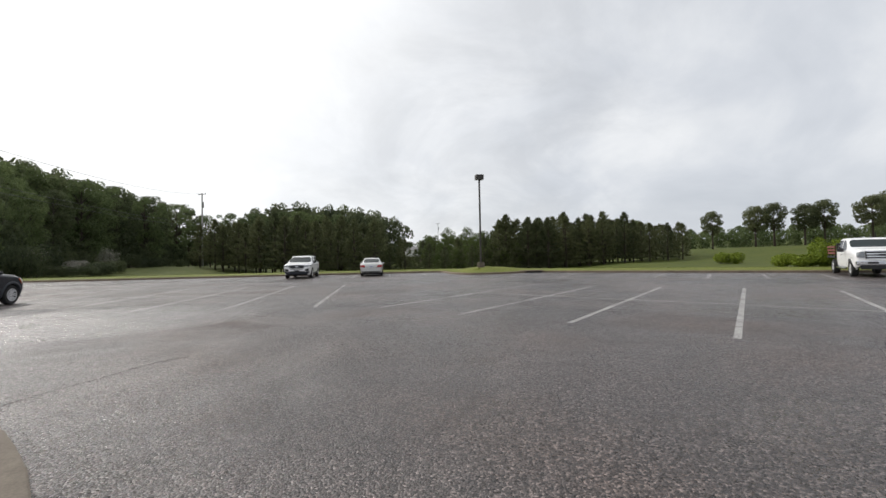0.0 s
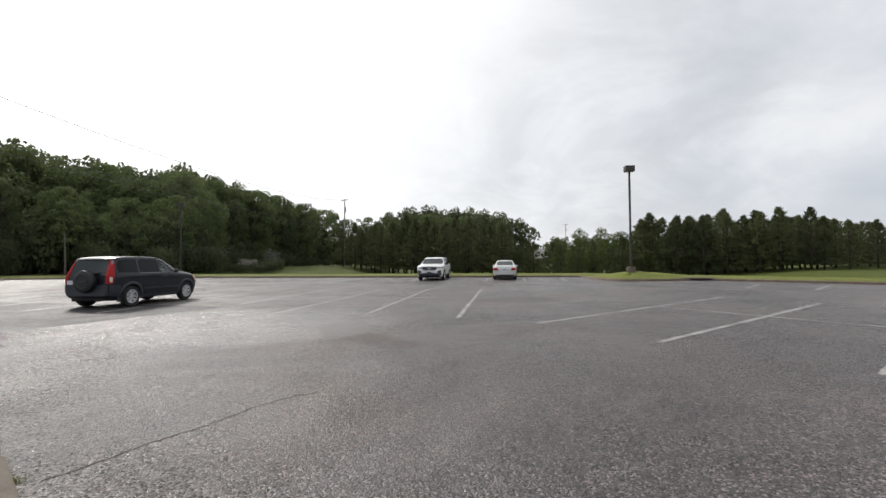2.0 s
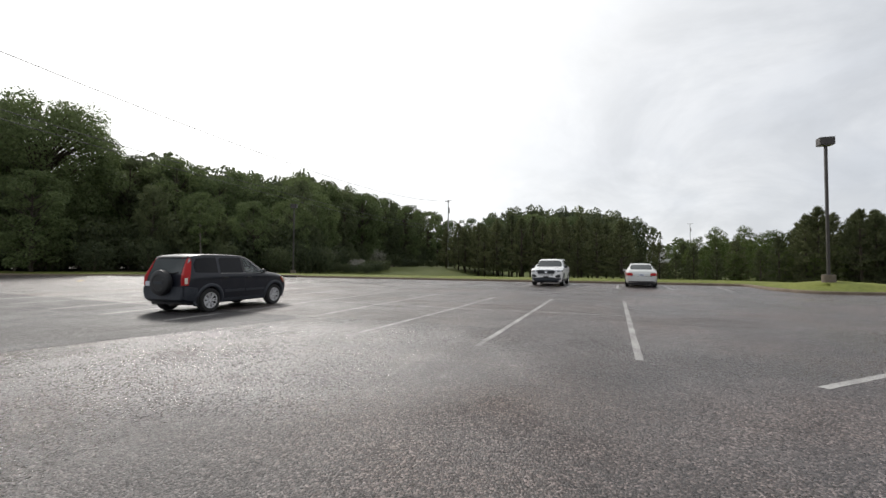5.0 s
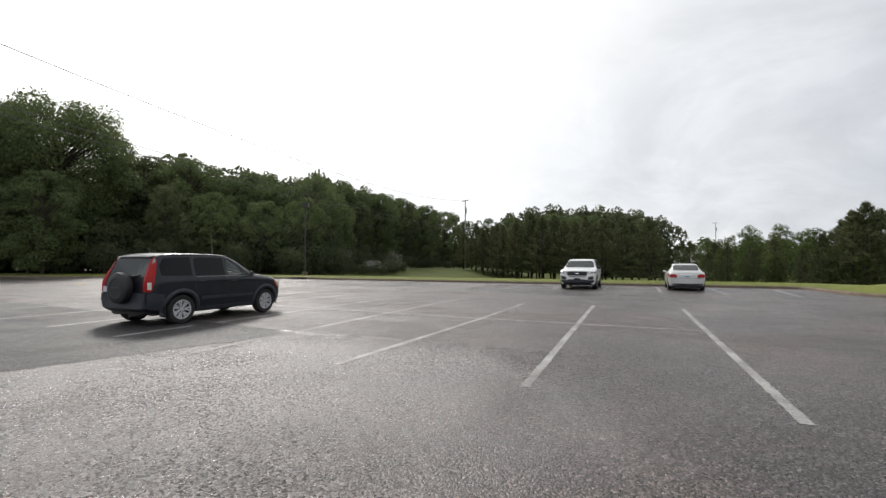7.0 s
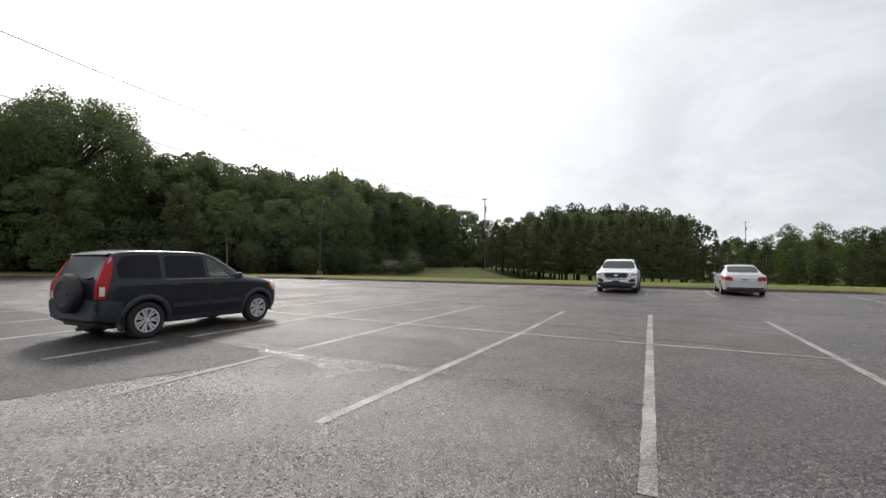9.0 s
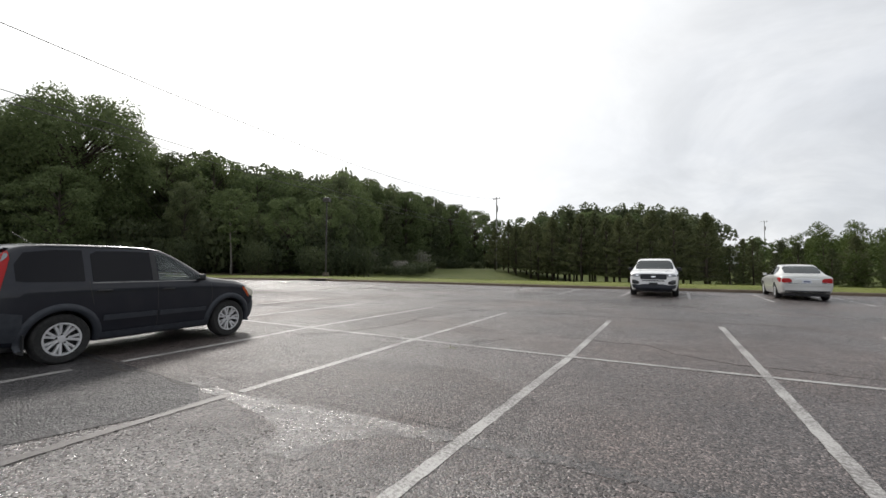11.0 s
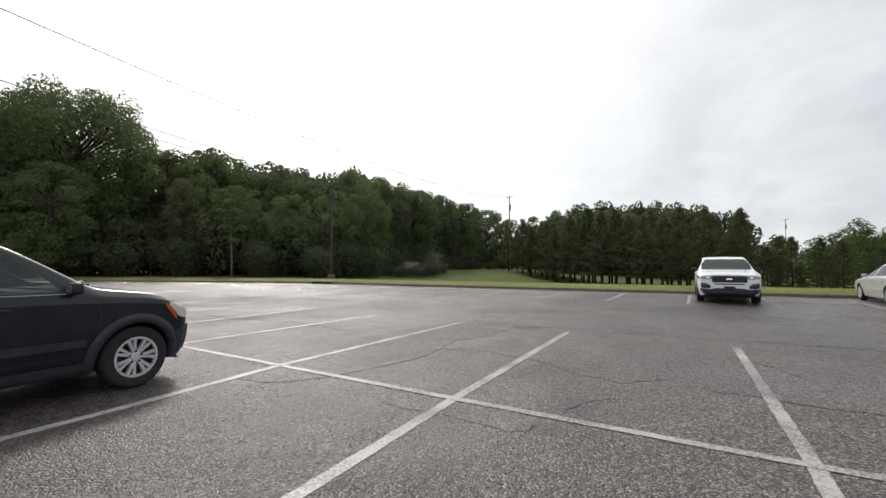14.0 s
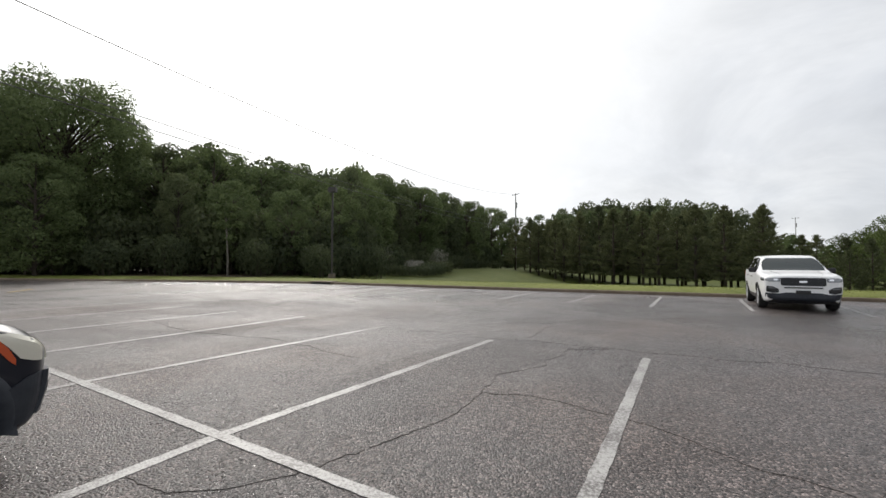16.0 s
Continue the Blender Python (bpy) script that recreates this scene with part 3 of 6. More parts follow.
def ragged_patch(name, outline, seed, label, mat=None):
    """A flat patch of duller asphalt with a ragged rim."""
    rnd = random.Random(seed)
    pts = []
    for a, c in zip(outline, outline[1:] + outline[:1]):
        n = max(1, int(math.hypot(c[0] - a[0], c[1] - a[1]) / 0.16))
        for i in range(n):
            pts.append((a[0] + (c[0] - a[0]) * i / n + max(-.02, min(.02, rnd.gauss(0, .012))), a[1] + (c[1] - a[1]) * i / n + max(-.02, min(.02, rnd.gauss(0, .012)))))
    bm = bmesh.new()
    f = bm.faces.new([bm.verts.new((x, y, 0.0022)) for x, y in pts])
    bmesh.ops.triangulate(bm, faces=[f])
    for f in bm.faces:
        if f.normal.z < 0:
            f.normal_flip()
    tagged(obj(name, bm, mat or M_ASPHALT_DULL), label, "asphalt", kind="structure")


# flat wedge by the crack: shading of the sloping surface painted as darker asphalt
ragged_patch("pavement_patch", [(-14.91, 19.84), (-14.69, 20.53), (-14.68, 21.28), (-14.93, 22.2), (-14.74, 23.49), (-14.87, 24.71), (-15.54, 24.96), (-16.43, 24.64), (-16.6, 22.5), (-16.2, 20.6)], 6, "flat darker asphalt beside a crack, slope shading put into its colour")
ragged_patch("pavement_patch", [(-14.0, 16.12), (-11.6, 16.2), (-9.4, 16.6), (-9.6, 17.6), (-10.9, 18.3), (-12.6, 18.0), (-14.2, 17.4)], 7, "duller brownish asphalt beyond the seam")


ragged_patch("wet_patch", [(-12.7, 15.86), (-12.1, 15.98), (-11.5, 16.10), (-10.9, 16.26), (-10.2, 16.36), (-9.9, 16.24), (-10.3, 16.02), (-10.55, 15.72), (-10.5, 15.36), (-10.8, 15.30), (-11.0, 15.55), (-11.5, 15.72), (-12.1, 15.74)], 9, "wet shiny patch on the asphalt beside the seam", M_TAR)


def make_walk():
    root = empty("concrete_walk", "stained concrete walk slabs with a rounded edge", "sidewalk", kind="structure")
    rim = [(-2.2, 3.0), (-2.57, 4.14), (-2.97, 4.75), (-3.37, 5.14), (-3.84, 5.53), (-4.24, 5.84), (-4.66, 6.11), (-5.65, 6.55), (-7.4, 6.9), (-10.5, 7.05)]
    back = [(-2.6, 0.4), (-3.4, 1.4), (-4.4, 2.5), (-4.9, 2.9), (-5.3, 3.2), (-5.9, 3.6), (-6.2, 3.9), (-7.2, 4.3), (-8.6, 4.5), (-11.0, 4.5)]
    for i, j in ((0, 2), (2, 6), (6, 9)):
        bm = bmesh.new()
        quad = rim[i:j + 1] + back[i:j + 1][::-1]
        nq = len(quad)
        cx, cy = sum(p[0] for p in quad) / nq, sum(p[1] for p in quad) / nq
        quad = [(cx + (x - cx) * 0.993, cy + (y - cy) * 0.993) for x, y in quad]
        lo = [bm.verts.new((x, y, -0.02)) for x, y in quad]
        hi = [bm.verts.new((x, y, 0.035)) for x, y in quad]
        bm.faces.new(hi)
        bm.faces.new(lo[::-1])
        for k in range(nq):
            bm.faces.new((lo[k], lo[(k + 1) % nq], hi[(k + 1) % nq], hi[k]))
        bmesh.ops.recalc_face_normals(bm, faces=bm.faces)
        bmesh.ops.bevel(bm, geom=[e for e in bm.edges if all(v.co.z > 0 for v in e.verts)], offset=0.012, segments=2, affect="EDGES")
        part("slab", bm, M_CONCRETE, root)


make_walk()


# ---- vehicles ----
from mathutils.bvhtree import BVHTree


def paint_mat(name, col, metal=0.0, rough=0.35, spec=0.25, coat=0.55):
    m, nt, b = base_mat(name, col, rough, metal, spec, coat)
    co = obj_co(nt)
    dirt = ramp(nt, noise_node(nt, co, 3.0, 5), [(0.4, 0.0), (0.8, 0.05)])
    link(nt, mix_col(nt, dirt, col, (0.16, 0.15, 0.135)), b.inputs["Base Color"])
    link(nt, ramp(nt, noise_node(nt, co, 9.0, 4), [(0.3, rough), (0.8, rough + 0.12)]), b.inputs["Roughness"])
    return m


M_NAVY = paint_mat("near_black_paint", (0.0085, 0.0100, 0.0165), 0.0, 0.28, 0.22, 0.45)
M_WHITE = paint_mat("white_paint", (0.78, 0.78, 0.78), 0.0, 0.35)
M_SILVER = paint_mat("champagne_silver_paint", (0.55, 0.552, 0.535), 0.4, 0.32)
M_PLASTIC = plain_noise_mat("grey_plastic", (0.022, 0.026, 0.034), (0.036, 0.040, 0.049), 14, 0.55, 0.1, 0.002)
M_BLACK = base_mat("black_plastic", (0.012, 0.012, 0.013), 0.5)[0]
M_RUBBER = plain_noise_mat("tyre_rubber", (0.014, 0.014, 0.014), (0.03, 0.029, 0.028), 20, 0.85)
M_RIM = base_mat("silver_alloy", (0.60, 0.60, 0.61), 0.32, 0.35)[0]
M_CHROME = base_mat("chrome", (0.75, 0.75, 0.76), 0.12, 1.0)[0]
M_TINT = base_mat("tinted_glass", (0.005, 0.005, 0.007), 0.06, 0, 0.20)[0]
M_GLASS = base_mat("car_glass", (0.022, 0.030, 0.031), 0.04, 0, 0.34)[0]
def pane_mat(name, tint):
    """Thin clear pane: light passes straight, with a sheen that grows at grazing view and an even pale haze mixed in.
    """
    m, nt, b = base_mat(name, (0.02, 0.02, 0.02), 0.03)
    tr = nt.nodes.new("ShaderNodeBsdfTransparent")
    tr.inputs[0].default_value = (*tint, 1)
    gl = nt.nodes.new("ShaderNodeBsdfGlossy")
    gl.inputs["Roughness"].default_value = 0.02
    fr = nt.nodes.new("ShaderNodeFresnel")
    fr.inputs[0].default_value = 1.5
    mx = nt.nodes.new("ShaderNodeMixShader")
    link(nt, fr.outputs[0], mx.inputs[0])
    link(nt, tr.outputs[0], mx.inputs[1])
    link(nt, gl.outputs[0], mx.inputs[2])
    # even pale diffuse share stands in for haze and sky reflected on the glass
    pale_haze = nt.nodes.new("ShaderNodeBsdfDiffuse")
    pale_haze.inputs[0].default_value = (0.34, 0.40, 0.41, 1)
    film = nt.nodes.new("ShaderNodeMixShader")
    film.inputs[0].default_value = 0.08
    link(nt, mx.outputs[0], film.inputs[1])
    link(nt, pale_haze.outputs[0], film.inputs[2])
    link(nt, film.outputs[0], nt.nodes["Material Output"].inputs[0])
    return m


M_PANE = pane_mat("clear_pane", (0.74, 0.82, 0.81))
M_TRIM = plain_noise_mat("dark_cabin_trim", (0.014, 0.014, 0.015), (0.026, 0.026, 0.027), 12, 0.8)
M_CLOTH = plain_noise_mat("grey_seat_cloth", (0.05, 0.052, 0.056), (0.085, 0.087, 0.092), 30, 0.95, 0.2, 0.003)
M_RED = base_mat("red_lamp", (0.34, 0.006, 0.006), 0.30, 0, 0.25, 0.08)[0]
M_CLEAR = base_mat("clear_lamp", (0.20, 0.21, 0.22), 0.12, 0.5, 0.6, 0.8)[0]
M_HAZY = base_mat("hazed_lamp", (0.62, 0.59, 0.50), 0.2, 0.05, 0.5, 0.7)[0]
M_AMBER = base_mat("amber_lamp", (0.46, 0.075, 0.02), 0.15, 0, 0.5, 0.6)[0]
M_PLATE = base_mat("number_plate", (0.55, 0.57, 0.62), 0.4)[0]
M_PLATE_INK = base_mat("plate_ink", (0.06, 0.08, 0.16), 0.5)[0]


def loft_body(name, stations, arches, mats, seg_mat, parent, label):
    """A closed, smoothed body shell lofted over stations (xl, xu, w0, z0, w1, z1, w2, z2, w3, z3, z4), with wheel arches cut out."""
    bm = bmesh.new()
    crease = bm.edges.layers.float.new("crease_edge")
    rings = []
    for xl, xu, w0, z0, w1, z1, w2, z2, w3, z3, z4 in stations:
        half = [(xl, 0, z0), (xl, w0, z0), (xl, w1, z1), (xl, w2, z2), (xu, w3, z3), (xu, w3 * 0.55, z4 - 0.3 * (z4 - z3))]
        top = (xu, 0, z4)
        ring = half + [top] + [(x, -y, z) for x, y, z in half[:0:-1]]
        rings.append([bm.verts.new(p) for p in ring])
    n = len(rings[0])
    for i, (r0, r1) in enumerate(zip(rings, rings[1:])):
        for k in range(n):
            f = bm.faces.new((r0[k], r1[k], r1[(k + 1) % n], r0[(k + 1) % n]))
            kk = k if k < n // 2 else n - 1 - k
            f.material_index = seg_mat(i, kk)
    bm.faces.new(rings[0])
    bm.faces.new(rings[-1][::-1])
    bmesh.ops.recalc_face_normals(bm, faces=bm.faces)
    for r0, r1 in zip(rings, rings[1:]):
        for k, c in ((1, 0.5), (3, 0.45), (4, 0.5), (n - 1, 0.5), (n - 3, 0.45), (n - 4, 0.5)):
            e = bm.edges.get((r0[k], r1[k]))
            if e:
                e[crease] = c
    for r in (rings[0], rings[-1]):
        for k in range(n):
            bm.edges.get((r[k], r[(k + 1) % n]))[crease] = 0.55
    me = bpy.data.meshes.new(name)
    bm.to_mesh(me)
    bm.free()
    for m in mats:
        me.materials.append(m)
    ob = new(name, me)
    sub = ob.modifiers.new("smooth", "SUBSURF")
    sub.levels = sub.render_levels = 3
    cutters = []
    for x, r in arches:
        cb = bmesh.new()
        for sy in (-1, 1):
            tmp = bmesh.new()
            lathe(tmp, [(r, 0.58), (r, 1.2)], 40)
            bmesh.ops.transform(tmp, matrix=Matrix.Diagonal((1, sy, 1, 1)), verts=tmp.verts)
            bmesh.ops.recalc_face_normals(tmp, faces=tmp.faces)
            tm = bpy.data.meshes.new("tmp")
            tmp.to_mesh(tm)
            tmp.free()
            cb.from_mesh(tm)
            bpy.data.meshes.remove(tm)
        bmesh.ops.translate(cb, verts=cb.verts, vec=(x[0], 0, x[1]))
        cm = bpy.data.meshes.new("cutter")
        cb.to_mesh(cm)
        cb.free()
        cm.materials.append(M_BLACK)
        cut = new("cutter", cm)
        cutters.append(cut)
        md = ob.modifiers.new("arch", "BOOLEAN")
        md.operation, md.object, md.solver = "DIFFERENCE", cut, "EXACT"
        md.material_mode = "TRANSFER"
    bpy.context.view_layer.update()
    dg = bpy.context.evaluated_depsgraph_get()
    done = bpy.data.meshes.new_from_object(ob.evaluated_get(dg))
    bpy.data.objects.remove(ob)
    for c in cutters:
        bpy.data.objects.remove(c)
    done.name = name
    done.polygons.foreach_set("use_smooth", [True] * len(done.polygons))
    done.set_sharp_from_angle(angle=radians(38))
    out = new(name, done)
    out.parent = parent
    out["label"] = label
    tb = bmesh.new()
    tb.from_mesh(done)
    tree = BVHTree.FromBMesh(tb)
    tb.free()
    return out, tree


AXES = {"right": (Vector((0, -1, 0)), lambda u, v: Vector((u, -3, v)), Vector((0, 1, 0))),
        "left": (Vector((0, 1, 0)), lambda u, v: Vector((u, 3, v)), Vector((0, -1, 0))),
        "front": (Vector((1, 0, 0)), lambda u, v: Vector((6, u, v)), Vector((-1, 0, 0))),
        "rear": (Vector((-1, 0, 0)), lambda u, v: Vector((-6, u, v)), Vector((1, 0, 0))),
        "top": (Vector((0, 0, 1)), lambda u, v: Vector((u, v, 4)), Vector((0, 0, -1)))}


def decal(name, tree, side, cols, mat, parent, lift=0.006, thick=0.02, label="", rows=4, dense=0):
    """A thin panel laid on the body: cols are (u, v0, v1) strips, thrown onto the shell from the given side."""
    out, start, way = AXES[side]
    if dense:
        fine = []
        for a, c in zip(cols, cols[1:]):
            for i in range(dense):
                s = i / dense
                fine.append(tuple(p + (q - p) * s for p, q in zip(a, c)))
        cols = fine + [cols[-1]]
    bm = bmesh.new()
    grid = []
    um, vm = cols[len(cols) // 2][0], sum(cols[len(cols) // 2][1:]) / 2
    depth = tree.ray_cast(start(um, vm), way)[0]
    for u, v0, v1 in cols:
        line = []
        for j in range(rows + 1):
            v = v0 + (v1 - v0) * j / rows
            hit = tree.ray_cast(start(u, v), way)
            if hit[0] is not None:
                p = depth = hit[0]
            else:
                p = start(u, v)
                ax = max(range(3), key=lambda q: abs(way[q]))
                p[ax] = depth[ax] if depth is not None else p[ax] + way[ax] * 3
                p = tree.find_nearest(p)[0]
            line.append(p)
        grid.append(line)
    hi = [[bm.verts.new(p + out * lift) for p in l] for l in grid]
    lo = [[bm.verts.new(p - out * thick) for p in l] for l in grid]
    n, m = len(hi), rows + 1
    for i in range(n - 1):
        for j in range(m - 1):
            bm.faces.new((hi[i][j], hi[i + 1][j], hi[i + 1][j + 1], hi[i][j + 1]))
    rim = [(0, j) for j in range(m)] + [(i, m - 1) for i in range(1, n)] + [(n - 1, j) for j in range(m - 2, -1, -1)] + [(i, 0) for i in range(n - 2, 0, -1)]
    for a, c in zip(rim, rim[1:] + rim[:1]):
        bm.faces.new((hi[a[0]][a[1]], hi[c[0]][c[1]], lo[c[0]][c[1]], lo[a[0]][a[1]]))
    bmesh.ops.recalc_face_normals(bm, faces=bm.faces)
    return part(name, bm, mat, parent, label, smooth=False)


def make_wheel(parent, x, y, r, width, rim_r, spokes, mat_rim, side, deep=0.035):
    """Tyre, rim, spokes and hub; side is +1 or -1 for the outer face."""
    tyre = bmesh.new()
    h = width / 2
    lathe(tyre, [(rim_r, -h * 0.9), (rim_r + 0.02, -h), (r - 0.03, -h), (r - 0.008, -h * 0.82), (r, -h * 0.55), (r, h * 0.55), (r - 0.008, h * 0.82), (r - 0.03, h), (rim_r + 0.02, h), (rim_r, h * 0.9)], 44, loop=True)
    w = part("wheel", tyre, M_RUBBER, parent, "black rubber tyre on its rim", smooth=True)
    w.data.set_sharp_from_angle(angle=radians(40))
    w.location = (x, y, r)
    rim = bmesh.new()
    lathe(rim, [(rim_r, -h * 0.8), (rim_r, h * 0.86), (rim_r - 0.012, h * 0.92), (rim_r - 0.022, h * 0.86), (rim_r - 0.026, h * 0.2), (0.05, h * 0.1), (0.05, -h * 0.4), (rim_r - 0.03, -h * 0.6)], 40, loop=True)
    if side < 0:
        bmesh.ops.transform(rim, matrix=Matrix.Diagonal((1, -1, 1, 1)), verts=rim.verts)
        bmesh.ops.recalc_face_normals(rim, faces=rim.faces)
    ro = part("rim", rim, M_BLACK, w, "", smooth=False)
    lip = bmesh.new()
    lathe(lip, [(rim_r + 0.004, h * 0.8), (rim_r + 0.004, h * 0.96), (rim_r - 0.02, h * 0.96), (rim_r - 0.024, h * 0.7)], 40, loop=True)
    for k in range(spokes):
        a = 2 * math.pi * k / spokes
        for d in ((-0.5, 0.5) if spokes < 9 else (0,)):
            pts = []
            off = d * 0.30 * 2 * math.pi / spokes * 1.3
            for rr, ww, yy in ((0.04, 0.019, h * 0.72), (rim_r * 0.55, 0.0175, h * 0.80), (rim_r - 0.01, 0.0225, h * 0.86)):
                ang = a + off * (0.6 + 0.4 * rr / rim_r)
                cx, cz = rr * math.cos(ang), rr * math.sin(ang)
                tx, tz = -math.sin(ang), math.cos(ang)
                pts.append([(cx + tx * s * ww, yy - dd, cz + tz * s * ww) for s, dd in ((-1, 0.012), (-0.7, 0), (0.7, 0), (1, 0.012), (0.8, 0.05), (-0.8, 0.05))])
            vs = [[lip.verts.new(p) for p in q] for q in pts]
            for q0, q1 in zip(vs, vs[1:]):
                for j in range(6):
                    lip.faces.new((q0[j], q0[(j + 1) % 6], q1[(j + 1) % 6], q1[j]))
            lip.faces.new(vs[0][::-1])
            lip.faces.new(vs[-1])
    tmp = bmesh.new()
    lathe(tmp, [(0.05, h * 0.55), (0.05, h * 0.74), (0.042, h * 0.80), (0.02, h * 0.82)], 20)
    tm = bpy.data.meshes.new("t")
    tmp.to_mesh(tm)
    tmp.free()
    lip.from_mesh(tm)
    bpy.data.meshes.remove(tm)
    bmesh.ops.recalc_face_normals(lip, faces=lip.faces)
    if side < 0:
        bmesh.ops.transform(lip, matrix=Matrix.Diagonal((1, -1, 1, 1)), verts=lip.verts)
        bmesh.ops.recalc_face_normals(lip, faces=lip.faces)
    part("spokes", lip, mat_rim, w, "silver alloy spokes")
    for k in range(5):
        a = 2 * math.pi * k / 5 + 0.3
        nut = tube(bmesh.new(), [(0.064 * math.cos(a), side * h * 0.5, 0.064 * math.sin(a)), (0.064 * math.cos(a), side * h * 0.82, 0.064 * math.sin(a))], 0.012, 6)
        part("wheel_nut", nut, M_BLACK, w)
    return w


def arch_flare(parent, x, z, r, tree, mat, wide=0.075, a0=-12, a1=192, name="arch_flare"):
    for sy in (-1, 1):
        bm = bmesh.new()
        rings = []
        n = 26
        for i in range(n + 1):
            a = radians(a0 + (a1 - a0) * i / n)
            row = []
            for rr, o in ((r - 0.012, -0.05), (r - 0.012, 0.016), (r + wide * 0.4, 0.020), (r + wide, 0.008), (r + wide + 0.004, -0.02)):
                u, v = x + rr * math.cos(a), z + rr * math.sin(a)
                ru, rv = x + (r + 0.03) * math.cos(a), z + (r + 0.03) * math.sin(a)
                hit = tree.ray_cast(Vector((ru if rr < r else u, sy * 3, rv if rr < r else v)), Vector((0, -sy, 0)))
                yy = abs(hit[0].y) if hit[0] is not None else 0.85
                row.append(bm.verts.new((u, sy * (max(yy, 0.78) + o), v)))
            rings.append(row)
        for r0, r1 in zip(rings, rings[1:]):
            for k in range(4):
                bm.faces.new((r0[k], r1[k], r1[k + 1], r0[k + 1]))
        bmesh.ops.recalc_face_normals(bm, faces=bm.faces)
        part(name, bm, mat, parent, "", smooth=True)


def mirror(parent, x, y, z, mat, sy, big=1.0):
    bm = box(bmesh.new(), (-0.045, -0.088 * big, -0.07 * big), (0.06, 0.088 * big, 0.07 * big), 0.034)
    m = part("door_mirror", bm, mat, parent, "", smooth=True)
    m.location = (x, sy * (y + 0.10), z)
    bm = tube(bmesh.new(), [(0, -sy * 0.16, -0.07), (0, 0, -0.03)], 0.022, 6)
    part("mirror_arm", bm, M_BLACK, m)
    bm = box(bmesh.new(), (-0.050, -0.06 * big, -0.045 * big), (-0.046, 0.06 * big, 0.045 * big))
    part("mirror_glass", bm, M_CHROME, m)


def seam(tree, side, pts, parent, w=0.006, name="panel_gap"):
    """A dark door gap along (u, v) points."""
    for i, ((u0, v0), (u1, v1)) in enumerate(zip(pts, pts[1:])):
        if abs(u1 - u0) >= abs(v1 - v0):
            decal(name, tree, side, [(u0, v0 - w, v0 + w), (u1, v1 - w, v1 + w)], M_BLACK, parent, 0.002, 0.004, rows=1, dense=4)
        else:
            steps = 6
            cols = []
            for uu in (-w, w):
                cols.append(uu)
            out, start, way = AXES[side]
            bm = bmesh.new()
            prev = None
            for j in range(steps + 1):
                s = j / steps
                u, v = u0 + (u1 - u0) * s, v0 + (v1 - v0) * s
                cur = []
                for uu in cols:
                    h = tree.ray_cast(start(u + uu, v), way)
                    p = h[0] if h[0] is not None else start(u + uu, v)
                    cur.append(bm.verts.new(p + out * 0.002))
                if prev:
                    bm.faces.new((prev[0], prev[1], cur[1], cur[0]))
                prev = cur
            part(name, bm, M_BLACK, parent)


def underbody(parent, x0, x1, half, z0, z1):
    bm = box(bmesh.new(), (x0, -half, z0), (x1, half, z1), 0.03)
    part("underbody", bm, M_BLACK, parent)


def handle(parent, x, y, z, mat, sy):
    bm = box(bmesh.new(), (-0.10, -0.016, -0.016), (0.10, 0.016, 0.016), 0.01)
    h = part("door_handle", bm, mat, parent, "", smooth=True)
    h.location = (x, sy * y, z)


def cut_cabin(body, prisms):
    """Open the shell with prisms given as (axis, profile, a, b); what is left inside reads as dark trim."""
    for axis, prof, a, b in prisms:
        bm = bmesh.new()
        ends = []
        for q in (a, b):
            ends.append([bm.verts.new((u, q, v) if axis == "y" else (q, u, v)) for u, v in prof])
        bm.faces.new(ends[0])
        bm.faces.new(ends[1][::-1])
        m = len(prof)
        for k in range(m):
            bm.faces.new((ends[0][k], ends[1][k], ends[1][(k + 1) % m], ends[0][(k + 1) % m]))
        bmesh.ops.recalc_face_normals(bm, faces=bm.faces)
        me = bpy.data.meshes.new("cutter")
        bm.to_mesh(me)
        bm.free()
        me.materials.append(M_TRIM)
        cut = new("cutter", me)
        md = body.modifiers.new("cabin", "BOOLEAN")
        md.operation, md.object, md.solver, md.material_mode = "DIFFERENCE", cut, "EXACT", "TRANSFER"
        bpy.context.view_layer.update()
        done = bpy.data.meshes.new_from_object(body.evaluated_get(bpy.context.evaluated_depsgraph_get()))
        body.modifiers.clear()
        body.data = done
        bpy.data.objects.remove(cut)
    body.data.set_sharp_from_angle(angle=radians(38))


def seat(parent, x, y):
    """Upper part of a front seat with its headrest on two posts."""
    bm = box(bmesh.new(), (-0.07, -0.23, -0.15), (0.07, 0.23, 0.20), 0.05)
    st = part("seat", bm, M_CLOTH, parent, "grey cloth seat back", smooth=True)
    st.location = (x, y, 1.02)
    st.rotation_euler = (0, radians(-12), 0)
    part("headrest", box(bmesh.new(), (-0.05, -0.13, 0.25), (0.04, 0.13, 0.41), 0.04), M_CLOTH, st, smooth=True)
    for dy in (-0.06, 0.06):
        part("headrest_post", tube(bmesh.new(), [(0, dy, 0.16), (0, dy, 0.28)], 0.007, 6), M_CHROME, st)


def side_y(tree, x, z):
    h = tree.ray_cast(Vector((x, 3, z)), Vector((0, -1, 0)))
    return h[0].y if h[0] is not None else 0.85


